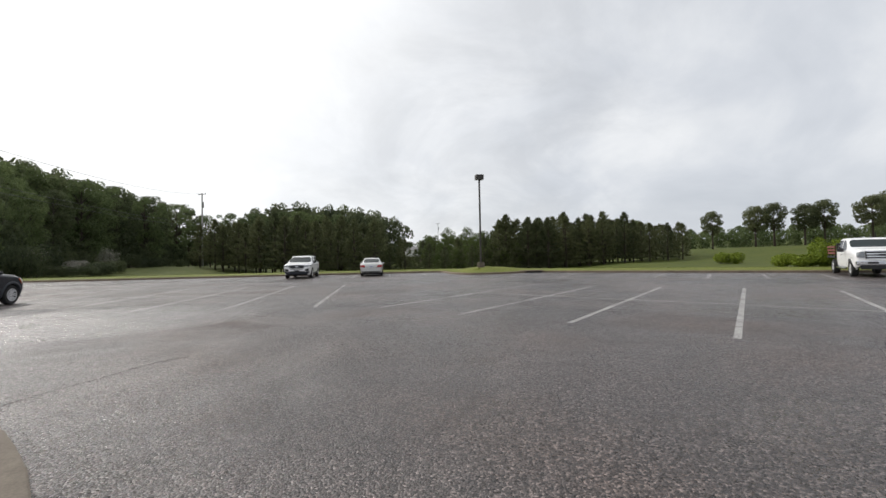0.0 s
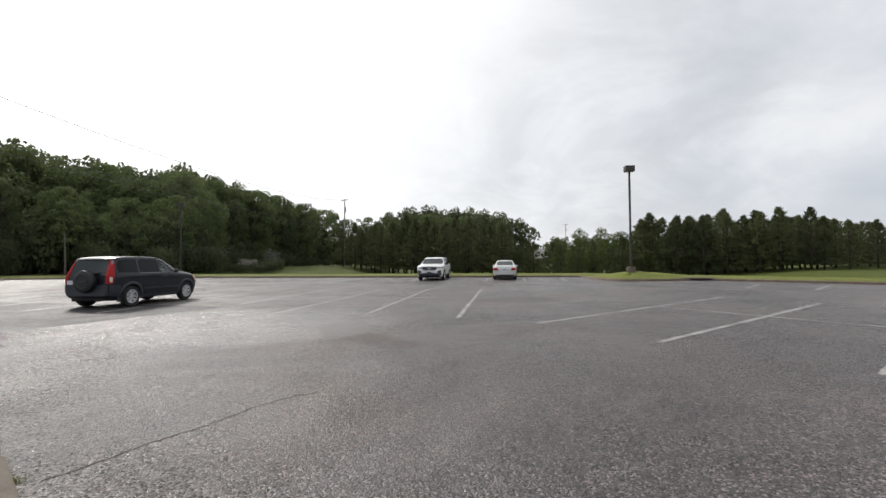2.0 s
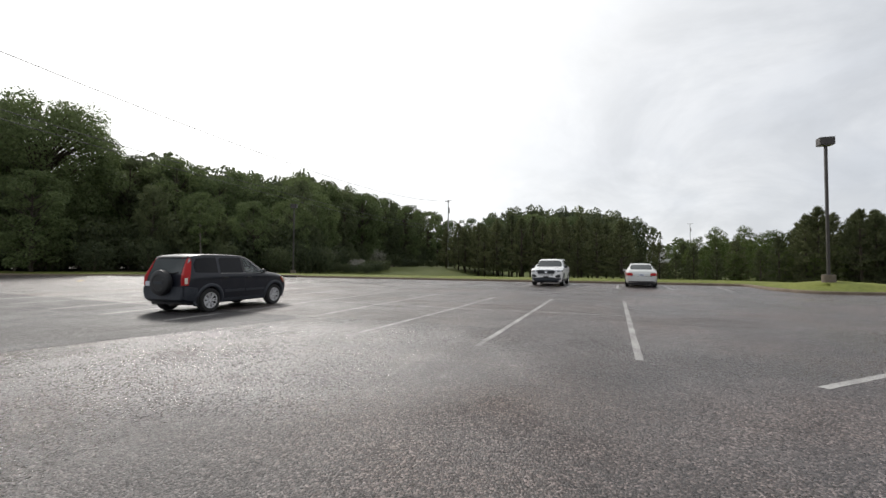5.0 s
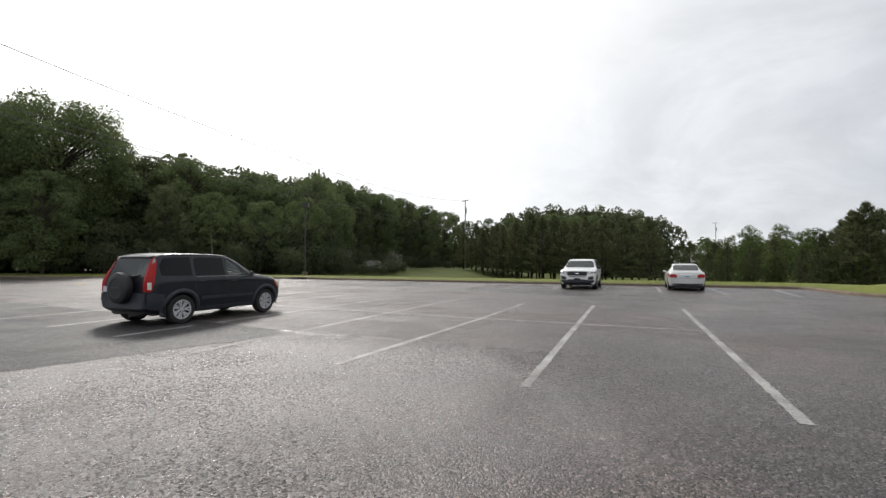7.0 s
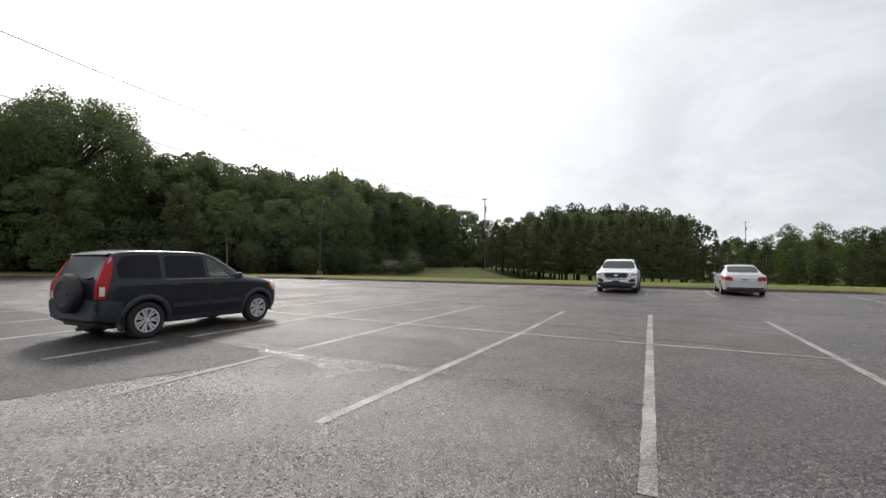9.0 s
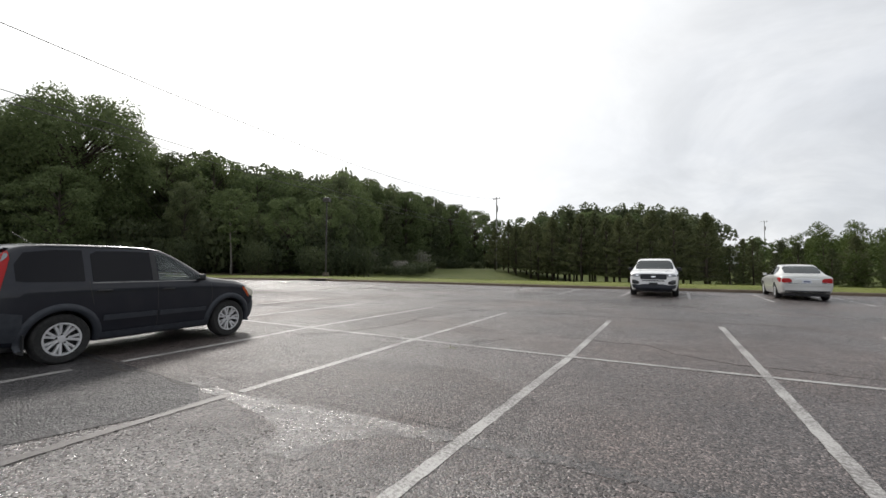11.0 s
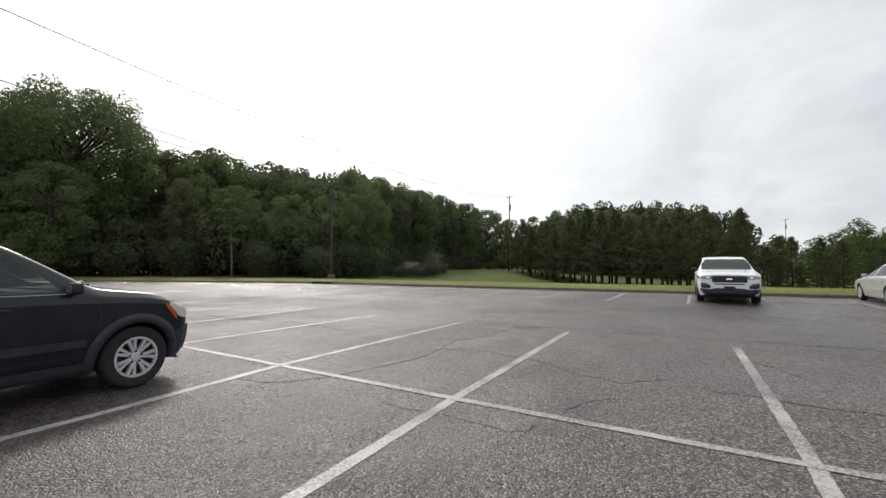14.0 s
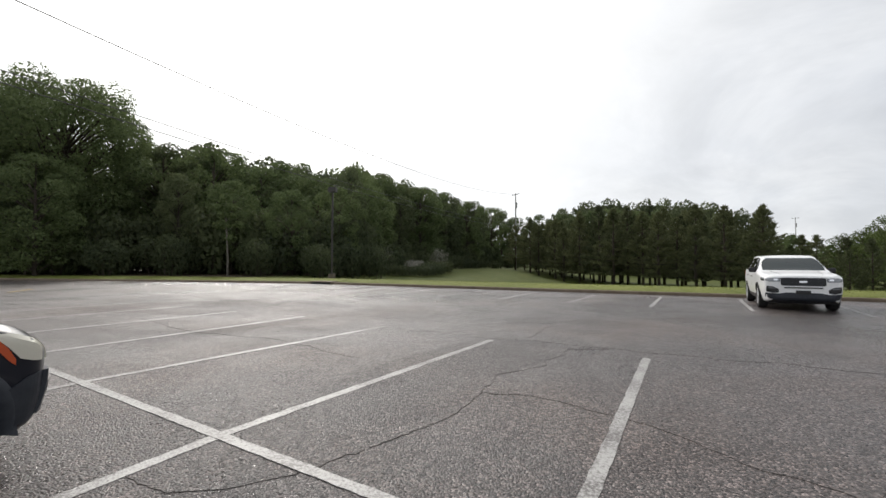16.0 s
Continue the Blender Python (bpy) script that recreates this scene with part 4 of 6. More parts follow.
# compact dark utility car with a spare wheel on the tailgate
def dark_suv():
    root = empty("suv", "near-black compact utility car with a spare wheel on its tailgate", "car")
    W = [(1.985, 1.945, .52, .36, .66, .50, .66, .76, .56, .845, .87),
         (1.94, 1.89, .66, .28, .79, .52, .79, .82, .67, .912, .945),
         (1.84, 1.77, .77, .24, .87, .54, .87, .895, .75, .982, 1.017),
         (1.60, 1.55, .80, .24, .89, .55, .888, .97, .80, 1.055, 1.095),
         (1.20, 1.20, .80, .24, .892, .56, .89, 1.015, .80, 1.10, 1.14),
         (0.98, 0.95, .80, .24, .892, .56, .89, 1.03, .78, 1.13, 1.175),
         (0.90, 0.82, .80, .24, .892, .56, .89, 1.04, .77, 1.19, 1.24),
         (0.50, 0.24, .80, .24, .892, .56, .892, 1.05, .69, 1.58, 1.61),
         (0.25, 0.00, .80, .24, .892, .56, .892, 1.055, .70, 1.645, 1.665),
         (-0.3, -0.4, .80, .24, .892, .56, .892, 1.06, .71, 1.665, 1.69),
         (-1.0, -1.05, .80, .24, .892, .56, .892, 1.06, .71, 1.665, 1.69),
         (-1.60, -1.50, .79, .26, .888, .56, .885, 1.06, .705, 1.655, 1.685),
         (-1.90, -1.68, .76, .29, .862, .56, .852, 1.055, .685, 1.635, 1.665),
         (-2.04, -1.81, .71, .36, .80, .56, .785, 1.05, .65, 1.59, 1.625),
         (-2.10, -1.87, .66, .40, .74, .56, .725, 1.03, .60, 1.53, 1.565)]
    body, tree = loft_body("body", W, [((1.31, 0.345), 0.405), ((-1.31, 0.345), 0.405)], [M_NAVY, M_PLASTIC], lambda i, k: 1 if k <= 0 else 0, root, "near-black painted body")
    for sx in (1.31, -1.31):
        arch_flare(root, sx, 0.345, 0.405, tree, M_PLASTIC, 0.085)
        for sy in (-1, 1):
            make_wheel(root, sx, sy * 0.775, 0.345, 0.215, 0.224, 7, M_RIM, sy)
    underbody(root, -1.9, 1.85, 0.72, 0.24, 0.42)
    for side in ("right", "left"):
        # lower cladding, door moulding and sills
        decal("sill", tree, side, [(-0.86, .25, .37), (0.86, .25, .37)], M_PLASTIC, root, 0.014, rows=3, dense=8)
        decal("side_moulding", tree, side, [(-0.82, .545, .625), (-0.05, .545, .625)], M_PLASTIC, root, 0.018, rows=3, dense=6)
        decal("side_moulding", tree, side, [(-0.01, .545, .625), (0.82, .545, .615)], M_PLASTIC, root, 0.018, rows=3, dense=6)
        decal("rear_bumper_corner", tree, side, [(-2.11, .43, .76), (-1.95, .38, .76), (-1.74, .36, .72)], M_PLASTIC, root, 0.012, rows=4, dense=4)
        decal("front_bumper_corner", tree, side, [(1.72, .30, .56), (1.83, .30, .63), (1.92, .33, .65)], M_PLASTIC, root, 0.012, rows=4, dense=4)
        # glass
        decal("front_side_window", tree, side, [(-0.02, 1.125, 1.575), (0.14, 1.12, 1.56), (0.34, 1.12, 1.44), (0.54, 1.115, 1.29), (0.70, 1.11, 1.165)], M_PANE, root, 0.005, 0.004, rows=8, dense=4)
        decal("rear_side_window", tree, side, [(-0.96, 1.13, 1.53), (-0.88, 1.13, 1.575), (-0.5, 1.13, 1.585), (-0.12, 1.128, 1.58)], M_TINT, root, 0.005, rows=8, dense=4)
        decal("quarter_window", tree, side, [(-1.80, 1.16, 1.38), (-1.70, 1.145, 1.54), (-1.4, 1.14, 1.58), (-1.06, 1.135, 1.585)], M_TINT, root, 0.005, rows=8, dense=4)
        decal("window_trim", tree, side, [(-0.97, 1.105, 1.117), (0.76, 1.093, 1.105)], M_LENS, root, 0.009, rows=1, dense=14)
        decal("roof_rail", tree, side, [(-1.65, 1.625, 1.632), (-0.5, 1.640, 1.647), (0.1, 1.612, 1.620)], M_PLASTIC, root, 0.010, rows=1, dense=8)
        seam(tree, side, [(0.92, 1.03), (0.95, 0.8), (0.86, 0.42), (0.80, 0.36)], root)
        seam(tree, side, [(-0.05, 1.09), (-0.03, 0.7), (-0.03, 0.38)], root)
        seam(tree, side, [(-1.02, 1.5), (-1.0, 1.05), (-0.95, 0.80)], root)
        sy = -1 if side == "right" else 1
        handle(root, 0.12, side_y(tree, 0.12, 0.97) + 0.012, 0.97, M_BLACK, sy)
        handle(root, -0.82, side_y(tree, -0.82, 0.99) + 0.012, 0.99, M_BLACK, sy)
        mirror(root, 0.68, side_y(tree, 0.68, 1.08) - 0.04, 1.155, M_BLACK, sy, 0.85)
        # lamps
        decal("headlamp", tree, side, [(1.665, .905, .945), (1.72, .845, .942), (1.78, .765, .925), (1.86, .735, .89), (1.92, .725, .84)], M_HAZY, root, 0.010, rows=5, dense=4, label="hazy clear headlamp")
        decal("indicator", tree, side, [(1.615, .895, .945), (1.665, .835, .905), (1.715, .765, .845), (1.755, .725, .765)], M_AMBER, root, 0.012, rows=3, dense=3, label="amber indicator")
        decal("tail_lamp", tree, side, [(-2.085, .80, .98), (-2.045, .79, 1.14), (-2.00, .80, 1.28), (-1.935, 1.10, 1.44), (-1.875, 1.30, 1.54), (-1.83, 1.46, 1.59)], M_RED, root, 0.012, rows=10, dense=3, label="tall red tail lamp")
        decal("reverse_lamp", tree, side, [(-2.07, .84, 1.00), (-2.01, .84, 1.00)], M_HAZY, root, 0.016, rows=2, dense=4)
        decal("clear_lamp_top", tree, side, [(-1.925, 1.40, 1.50), (-1.875, 1.44, 1.55), (-1.84, 1.49, 1.58)], M_CLEAR, root, 0.016, rows=2, dense=3)
        # mud flaps
    for sy in (-1, 1):
        bm = box(bmesh.new(), (-1.74, sy * 0.80 - 0.09, 0.20), (-1.72, sy * 0.80 + 0.09, 0.46), 0.005)
        part("mud_flap", bm, M_BLACK, root)
        # tail lamp faces on the back
        decal("tail_lamp", tree, "rear", [(sy * 0.60, 1.30, 1.52), (sy * 0.63, 1.05, 1.50), (sy * 0.67, .80, 1.44), (sy * 0.72, .79, 1.18), (sy * 0.745, .80, .98)], M_RED, root, 0.012, rows=8, dense=3, label="tall red tail lamp")
    decal("rear_window", tree, "rear", [(-0.58, 1.13, 1.46), (-0.45, 1.12, 1.54), (0.45, 1.12, 1.54), (0.58, 1.13, 1.46)], M_GLASS, root, 0.006, rows=8, dense=5)
    decal("rear_bumper", tree, "rear", [(-0.73, .43, .73), (-0.5, .41, .76), (0.5, .41, .76), (0.73, .43, .73)], M_PLASTIC, root, 0.025, rows=5, dense=4, label="grey plastic bumper")
    decal("front_bumper", tree, "front", [(-0.74, .34, .64), (-0.45, .30, .65), (0.45, .30, .65), (0.74, .34, .64)], M_PLASTIC, root, 0.03, rows=5, dense=4, label="grey plastic bumper")
    for sy in (-1, 1):
        decal("headlamp", tree, "front", [(sy * 0.44, .73, .83), (sy * 0.6, .72, .86), (sy * 0.72, .72, .87)], M_HAZY, root, 0.010, rows=4, dense=4, label="hazy clear headlamp")
        decal("fog_lamp", tree, "front", [(sy * 0.54, .46, .54), (sy * 0.66, .46, .54)], M_BLACK, root, 0.036, rows=3, dense=3)
    decal("grille", tree, "front", [(-0.42, .71, .83), (0.42, .71, .83)], M_BLACK, root, 0.012, rows=3, dense=8)
    decal("windscreen", tree, "front", [(-0.70, 1.22, 1.48), (-0.55, 1.23, 1.57), (0.55, 1.23, 1.57), (0.70, 1.22, 1.48)], M_PANE, root, 0.006, 0.004, rows=10, dense=5)
    cut_cabin(body, [("y", [(-0.02, 1.12), (0.70, 1.12), (0.55, 1.275), (0.34, 1.43), (0.15, 1.55), (-0.02, 1.57)], -1.2, 1.2),
                     ("x", [(-0.60, 1.14), (0.60, 1.14), (0.56, 1.50), (0.50, 1.55), (-0.50, 1.55), (-0.56, 1.50)], -0.30, 1.2),
                     ("x", [(-0.60, 0.86), (0.60, 0.86), (0.60, 1.15), (-0.60, 1.15)], -0.45, 0.42)])
    for sy in (-1, 1):
        seat(root, -0.16, sy * 0.36)
    bm = bmesh.new()
    lathe(bm, [(0.165, -0.013), (0.178, 0.0), (0.165, 0.013), (0.152, 0.0)], 28, loop=True)
    wh = part("steering_wheel", bm, M_BLACK, root, "black steering wheel", smooth=True)
    wh.matrix_basis = Matrix.Translation((0.33, 0.36, 1.13)) @ Matrix.Rotation(radians(90), 4, "Z") @ Matrix.Rotation(radians(-25), 4, "X")
    part("wheel_hub", box(bmesh.new(), (-0.15, -0.015, -0.03), (0.15, 0.015, 0.03), 0.01), M_BLACK, wh)
    part("column", tube(bmesh.new(), [(0.33, 0.36, 1.12), (0.50, 0.36, 1.04)], 0.03, 8), M_BLACK, root)
    part("rear_view_mirror", box(bmesh.new(), (0.30, -0.11, 1.46), (0.33, 0.11, 1.52), 0.01), M_BLACK, root)
    decal("number_plate", tree, "rear", [(0.40, .77, .90), (0.66, .77, .90)], M_PLATE, root, 0.03, rows=2, dense=2, label="pale licence plate, unreadable")
    # spare wheel in its dark cover
    bm = bmesh.new()
    lathe(bm, [(0.10, 0.0), (0.33, 0.0), (0.355, 0.03), (0.355, 0.12), (0.34, 0.155), (0.30, 0.175), (0.22, 0.18), (0.21, 0.172), (0.05, 0.172)], 48)
    bmesh.ops.transform(bm, matrix=Matrix.Rotation(radians(90), 4, "Z"), verts=bm.verts)
    sp = part("spare_wheel_cover", bm, M_BLACK, root, "round black spare wheel cover", smooth=True)
    sp.data.set_sharp_from_angle(angle=radians(35))
    sp.location = (-2.08, 0.0, 0.87)
    bm = box(bmesh.new(), (-0.188, -0.17, -0.03), (-0.174, 0.17, 0.03), 0.004)
    part("cover_badge", bm, M_PLASTIC, sp)
    # rear wiper and exhaust
    bm = tube(bmesh.new(), [(-2.03, 0.05, 1.16), (-2.02, -0.25, 1.13), (-2.01, -0.45, 1.16)], 0.012, 6)
    part("rear_wiper", bm, M_BLACK, root)
    bm = tube(bmesh.new(), [(-1.7, -0.45, 0.27), (-2.24, -0.45, 0.27)], 0.03, 10)
    part("exhaust_pipe", bm, M_BRONZE, root)
    bm = tube(bmesh.new(), [(0.80, -0.35, 1.19), (1.02, -0.30, 1.19)], 0.02, 8)
    part("washer_jet", bm, M_BLACK, root)
    bm = box(bmesh.new(), (0.84, -0.6, 1.16), (0.96, 0.6, 1.19), 0.006)
    part("cowl", bm, M_BLACK, root)
    decal("door_pillar", tree, "right", [(-0.115, 1.13, 1.575), (-0.03, 1.13, 1.57)], M_BLACK, root, 0.004, rows=6, dense=3)
    decal("door_pillar", tree, "left", [(-0.115, 1.13, 1.575), (-0.03, 1.13, 1.57)], M_BLACK, root, 0.004, rows=6, dense=3)
    decal("quarter_pillar", tree, "right", [(-1.05, 1.14, 1.57), (-0.97, 1.14, 1.53)], M_NAVY, root, 0.003, rows=6, dense=3)
    decal("rear_spoiler", tree, "rear", [(-0.58, 1.575, 1.60), (0.58, 1.575, 1.60)], M_NAVY, root, 0.06, 0.05, rows=2, dense=8)
    bm = tube(bmesh.new(), [(-1.2, 0.35, 1.68), (-1.45, 0.35, 1.86)], 0.006, 5)
    part("antenna", bm, M_BLACK, root)
    root.matrix_world = pose(-16.70, 16.316, 0, 0, 0, 100.8)


dark_suv()


# large white utility car, backed in
def white_suv():
    root = empty("suv", "large white utility car with a black grille at the kerb", "car")
    W = [(2.46, 2.43, .66, .40, .80, .58, .80, .90, .68, 1.03, 1.05),
         (2.41, 2.36, .78, .30, .90, .58, .90, .95, .78, 1.07, 1.10),
         (2.22, 2.16, .88, .25, .97, .58, .965, 1.02, .86, 1.10, 1.14),
         (1.75, 1.75, .90, .24, 1.0, .60, .99, 1.07, .90, 1.13, 1.17),
         (1.25, 1.24, .90, .24, 1.0, .60, .99, 1.10, .90, 1.16, 1.205),
         (1.14, 1.10, .90, .24, 1.0, .60, .99, 1.11, .88, 1.21, 1.26),
         (0.72, 0.42, .90, .24, 1.0, .60, .99, 1.10, .70, 1.64, 1.67),
         (0.40, 0.15, .90, .24, 1.0, .60, .99, 1.11, .71, 1.70, 1.72),
         (-0.5, -0.5, .90, .24, 1.0, .60, .99, 1.12, .72, 1.725, 1.75),
         (-1.5, -1.5, .90, .26, 1.0, .60, .985, 1.13, .72, 1.71, 1.74),
         (-2.25, -2.12, .86, .30, .97, .60, .955, 1.14, .69, 1.65, 1.69),
         (-2.46, -2.32, .80, .36, .92, .60, .91, 1.11, .72, 1.54, 1.58),
         (-2.52, -2.38, .74, .40, .88, .62, .87, 1.08, .68, 1.46, 1.50)]
    body, tree = loft_body("body", W, [((1.43, 0.375), 0.435), ((-1.43, 0.375), 0.435)], [M_WHITE, M_BLACK], lambda i, k: 1 if k <= 0 else 0, root, "white painted body")
    for sx in (1.43, -1.43):
        for sy in (-1, 1):
            make_wheel(root, sx, sy * 0.87, 0.375, 0.245, 0.245, 5, M_RIM, sy)
    underbody(root, -2.3, 2.2, 0.8, 0.22, 0.42)
    for side in ("right", "left"):
        sy = -1 if side == "right" else 1
        decal("sill", tree, side, [(-0.95, .26, .42), (0.95, .26, .42)], M_BLACK, root, 0.012, rows=3, dense=8)
        decal("front_side_window", tree, side, [(0.0, 1.19, 1.63), (0.25, 1.18, 1.61), (0.55, 1.175, 1.44), (0.85, 1.17, 1.25)], M_TINT, root, 0.005, rows=8, dense=5)
        decal("rear_side_window", tree, side, [(-1.0, 1.20, 1.64), (-0.5, 1.195, 1.655), (-0.1, 1.19, 1.65)], M_TINT, root, 0.005, rows=8, dense=5)
        decal("quarter_window", tree, side, [(-2.0, 1.32, 1.52), (-1.9, 1.24, 1.59), (-1.5, 1.21, 1.63), (-1.12, 1.20, 1.645)], M_TINT, root, 0.005, rows=8, dense=5)
        seam(tree, side, [(1.0, 1.08), (1.0, 0.45)], root)
        seam(tree, side, [(-0.05, 1.15), (-0.05, 0.4)], root)
        seam(tree, side, [(-1.05, 1.15), (-1.0, 0.75)], root)
        handle(root, 0.15, side_y(tree, 0.15, 1.0) + 0.012, 1.0, M_BLACK, sy)
        handle(root, -0.85, side_y(tree, -0.85, 1.02) + 0.012, 1.02, M_BLACK, sy)
        mirror(root, 0.72, side_y(tree, 0.72, 1.15) - 0.02, 1.22, M_BLACK, sy, 1.15)
        arch_flare(root, 1.43, 0.375, 0.435, tree, M_BLACK, 0.03, name="arch_lip")
        decal("headlamp", tree, side, [(2.06, .92, 1.01), (2.22, .905, 1.01), (2.33, .90, .99)], M_CLEAR, root, 0.010, rows=4, dense=4, label="clear headlamp")
        decal("tail_lamp", tree, side, [(-2.42, .95, 1.18), (-2.2, .96, 1.18)], M_RED, root, 0.01, rows=4, dense=3)
    for sy in (-1, 1):
        decal("headlamp", tree, "front", [(sy * 0.54, .885, .995), (sy * 0.66, .885, 1.005), (sy * 0.82, .89, 1.005), (sy * 0.90, .91, .99)], M_CLEAR, root, 0.014, rows=4, dense=4, label="clear headlamp")
        decal("fog_lamp_surround", tree, "front", [(sy * 0.58, .56, .66), (sy * 0.72, .54, .74), (sy * 0.88, .58, .75)], M_BLACK, root, 0.014, rows=4, dense=4)
        decal("fog_lamp", tree, "front", [(sy * 0.66, .665, .715), (sy * 0.84, .68, .725)], M_CLEAR, root, 0.02, rows=2, dense=3)
    decal("grille", tree, "front", [(-0.53, .80, .995), (-0.49, .77, 1.005), (0.49, .77, 1.005), (0.53, .80, .995)], M_BLACK, root, 0.016, rows=5, dense=6, label="black grille")
    for z in (.80, .85, .90, .95):
        decal("grille_bar", tree, "front", [(-0.49, z, z + 0.018), (0.49, z, z + 0.018)], M_PLASTIC, root, 0.03, rows=1, dense=10)
    decal("grille_badge", tree, "front", [(-0.10, .88, .90), (-0.06, .86, .92), (0.06, .86, .92), (0.10, .88, .90)], M_CHROME, root, 0.04, rows=2, dense=3, label="plain oval badge")
    decal("air_slot", tree, "front", [(-0.45, .69, .725), (0.45, .69, .725)], M_BLACK, root, 0.012, rows=2, dense=8)
    decal("lower_bumper", tree, "front", [(-0.90, .40, .54), (-0.6, .30, .52), (-0.4, .28, .56), (0.4, .28, .56), (0.6, .30, .52), (0.90, .40, .54)], M_PLASTIC, root, 0.02, rows=5, dense=4, label="dark lower bumper")
    decal("front_plate", tree, "front", [(-0.17, .52, .63), (0.17, .52, .63)], M_BLACK, root, 0.045, rows=2, dense=3)
    decal("windscreen", tree, "front", [(-0.80, 1.225, 1.47), (-0.63, 1.22, 1.63), (0.63, 1.22, 1.63), (0.80, 1.225, 1.47)], M_GLASS, root, 0.006, rows=10, dense=5)
    for sy in (-1, 1):
        decal("bonnet_edge", tree, "top", [(1.2, sy * 0.60, sy * 0.615), (2.25, sy * 0.50, sy * 0.515)], M_PLASTIC, root, 0.002, 0.004, rows=1, dense=8)
        decal("roof_channel", tree, "top", [(-1.9, sy * 0.68, sy * 0.70), (0.2, sy * 0.68, sy * 0.70)], M_BLACK, root, 0.012, 0.004, rows=1, dense=8)
        decal("headlamp_core", tree, "front", [(sy * 0.60, .92, .975), (sy * 0.70, .92, .98)], M_CHROME, root, 0.02, rows=2, dense=3)
    decal("rear_window", tree, "rear", [(-0.55, 1.20, 1.46), (0.55, 1.20, 1.46)], M_TINT, root, 0.006, rows=6, dense=8)
    root.matrix_world = pose(-11.66, 36.75, 0, 0, 0, 277.6)


white_suv()


# silver saloon, parked nose to the kerb
def sedan():
    root = empty("sedan", "pale silver saloon car parked nose to the kerb", "car")
    W = [(2.42, 2.40, .45, .36, .60, .48, .58, .62, .46, .70, .71),
         (2.34, 2.28, .64, .24, .78, .48, .77, .66, .64, .74, .77),
         (2.05, 1.98, .78, .20, .87, .50, .86, .74, .74, .82, .86),
         (1.50, 1.45, .82, .18, .895, .52, .89, .82, .76, .90, .94),
         (1.05, 1.00, .82, .18, .90, .53, .895, .87, .74, .955, .99),
         (0.92, 0.85, .82, .18, .90, .53, .895, .88, .72, 1.00, 1.05),
         (0.45, 0.02, .82, .18, .90, .53, .895, .91, .57, 1.385, 1.415),
         (0.10, -0.22, .82, .18, .90, .53, .895, .92, .585, 1.43, 1.46),
         (-0.5, -0.62, .82, .18, .90, .53, .895, .935, .585, 1.445, 1.475),
         (-1.0, -1.05, .82, .18, .90, .53, .895, .95, .57, 1.41, 1.44),
         (-1.45, -1.72, .82, .20, .895, .54, .885, .965, .66, 1.10, 1.14),
         (-1.75, -1.86, .81, .22, .89, .54, .875, .97, .70, 1.035, 1.07),
         (-2.15, -2.15, .78, .26, .87, .54, .85, .96, .70, 1.02, 1.055),
         (-2.34, -2.30, .74, .30, .84, .54, .81, .93, .66, 1.00, 1.03),
         (-2.39, -2.36, .68, .34, .79, .54, .76, .84, .60, .92, .94)]
    body, tree = loft_body("body", W, [((1.36, 0.325), 0.37), ((-1.36, 0.325), 0.37)], [M_SILVER, M_SILVER], lambda i, k: 0, root, "pale silver painted body")
    for sx in (1.36, -1.36):
        for sy in (-1, 1):
            make_wheel(root, sx, sy * 0.78, 0.325, 0.205, 0.205, 6, M_RIM, sy)
    underbody(root, -2.2, 2.1, 0.72, 0.17, 0.36)
    for side in ("right", "left"):
        sy = -1 if side == "right" else 1
        decal("front_side_window", tree, side, [(-0.12, .985, 1.36), (0.1, .98, 1.33), (0.35, .975, 1.17), (0.62, .965, 1.02)], M_TINT, root, 0.005, rows=8, dense=5)
        decal("rear_side_window", tree, side, [(-1.18, 1.03, 1.18), (-1.05, 1.015, 1.32), (-0.8, 1.005, 1.37), (-0.22, .99, 1.37)], M_TINT, root, 0.005, rows=8, dense=5)
        seam(tree, side, [(0.85, 0.9), (0.88, 0.35)], root)
        seam(tree, side, [(-0.17, 0.95), (-0.15, 0.3)], root)
        seam(tree, side, [(-1.12, 0.98), (-1.0, 0.6)], root)
        decal("side_moulding", tree, side, [(-0.9, .47, .51), (0.9, .47, .51)], M_SILVER, root, 0.016, rows=2, dense=8)
        handle(root, 0.0, side_y(tree, 0.0, .83) + 0.012, .83, M_SILVER, sy)
        handle(root, -0.95, side_y(tree, -0.95, .84) + 0.012, .84, M_SILVER, sy)
        mirror(root, 0.58, side_y(tree, 0.58, .96) - 0.02, 1.0, M_SILVER, sy, 0.9)
        decal("tail_lamp", tree, side, [(-2.30, .72, .90), (-2.16, .73, .92), (-2.0, .80, .91), (-1.95, .84, .88)], M_RED, root, 0.01, rows=4, dense=4, label="red tail lamp")
        decal("headlamp", tree, side, [(1.95, .62, .74), (2.26, .58, .68)], M_CLEAR, root, 0.01, rows=3, dense=4)
    for sy in (-1, 1):
        decal("tail_lamp", tree, "rear", [(sy * 0.47, .74, .82), (sy * 0.55, .72, .89), (sy * 0.74, .71, .90), (sy * 0.80, .73, .86)], M_RED, root, 0.014, rows=5, dense=4, label="red tail lamp")
        decal("reverse_lamp", tree, "rear", [(sy * 0.47, .70, .735), (sy * 0.60, .69, .725)], M_CLEAR, root, 0.016, rows=2, dense=3)
    decal("rear_window", tree, "rear", [(-0.60, 1.10, 1.30), (-0.5, 1.085, 1.385), (0.5, 1.085, 1.385), (0.60, 1.10, 1.30)], M_GLASS, root, 0.006, rows=8, dense=6)
    decal("plate_recess", tree, "rear", [(-0.34, .67, .84), (0.34, .67, .84)], M_SILVER, root, 0.002, rows=2, dense=6)
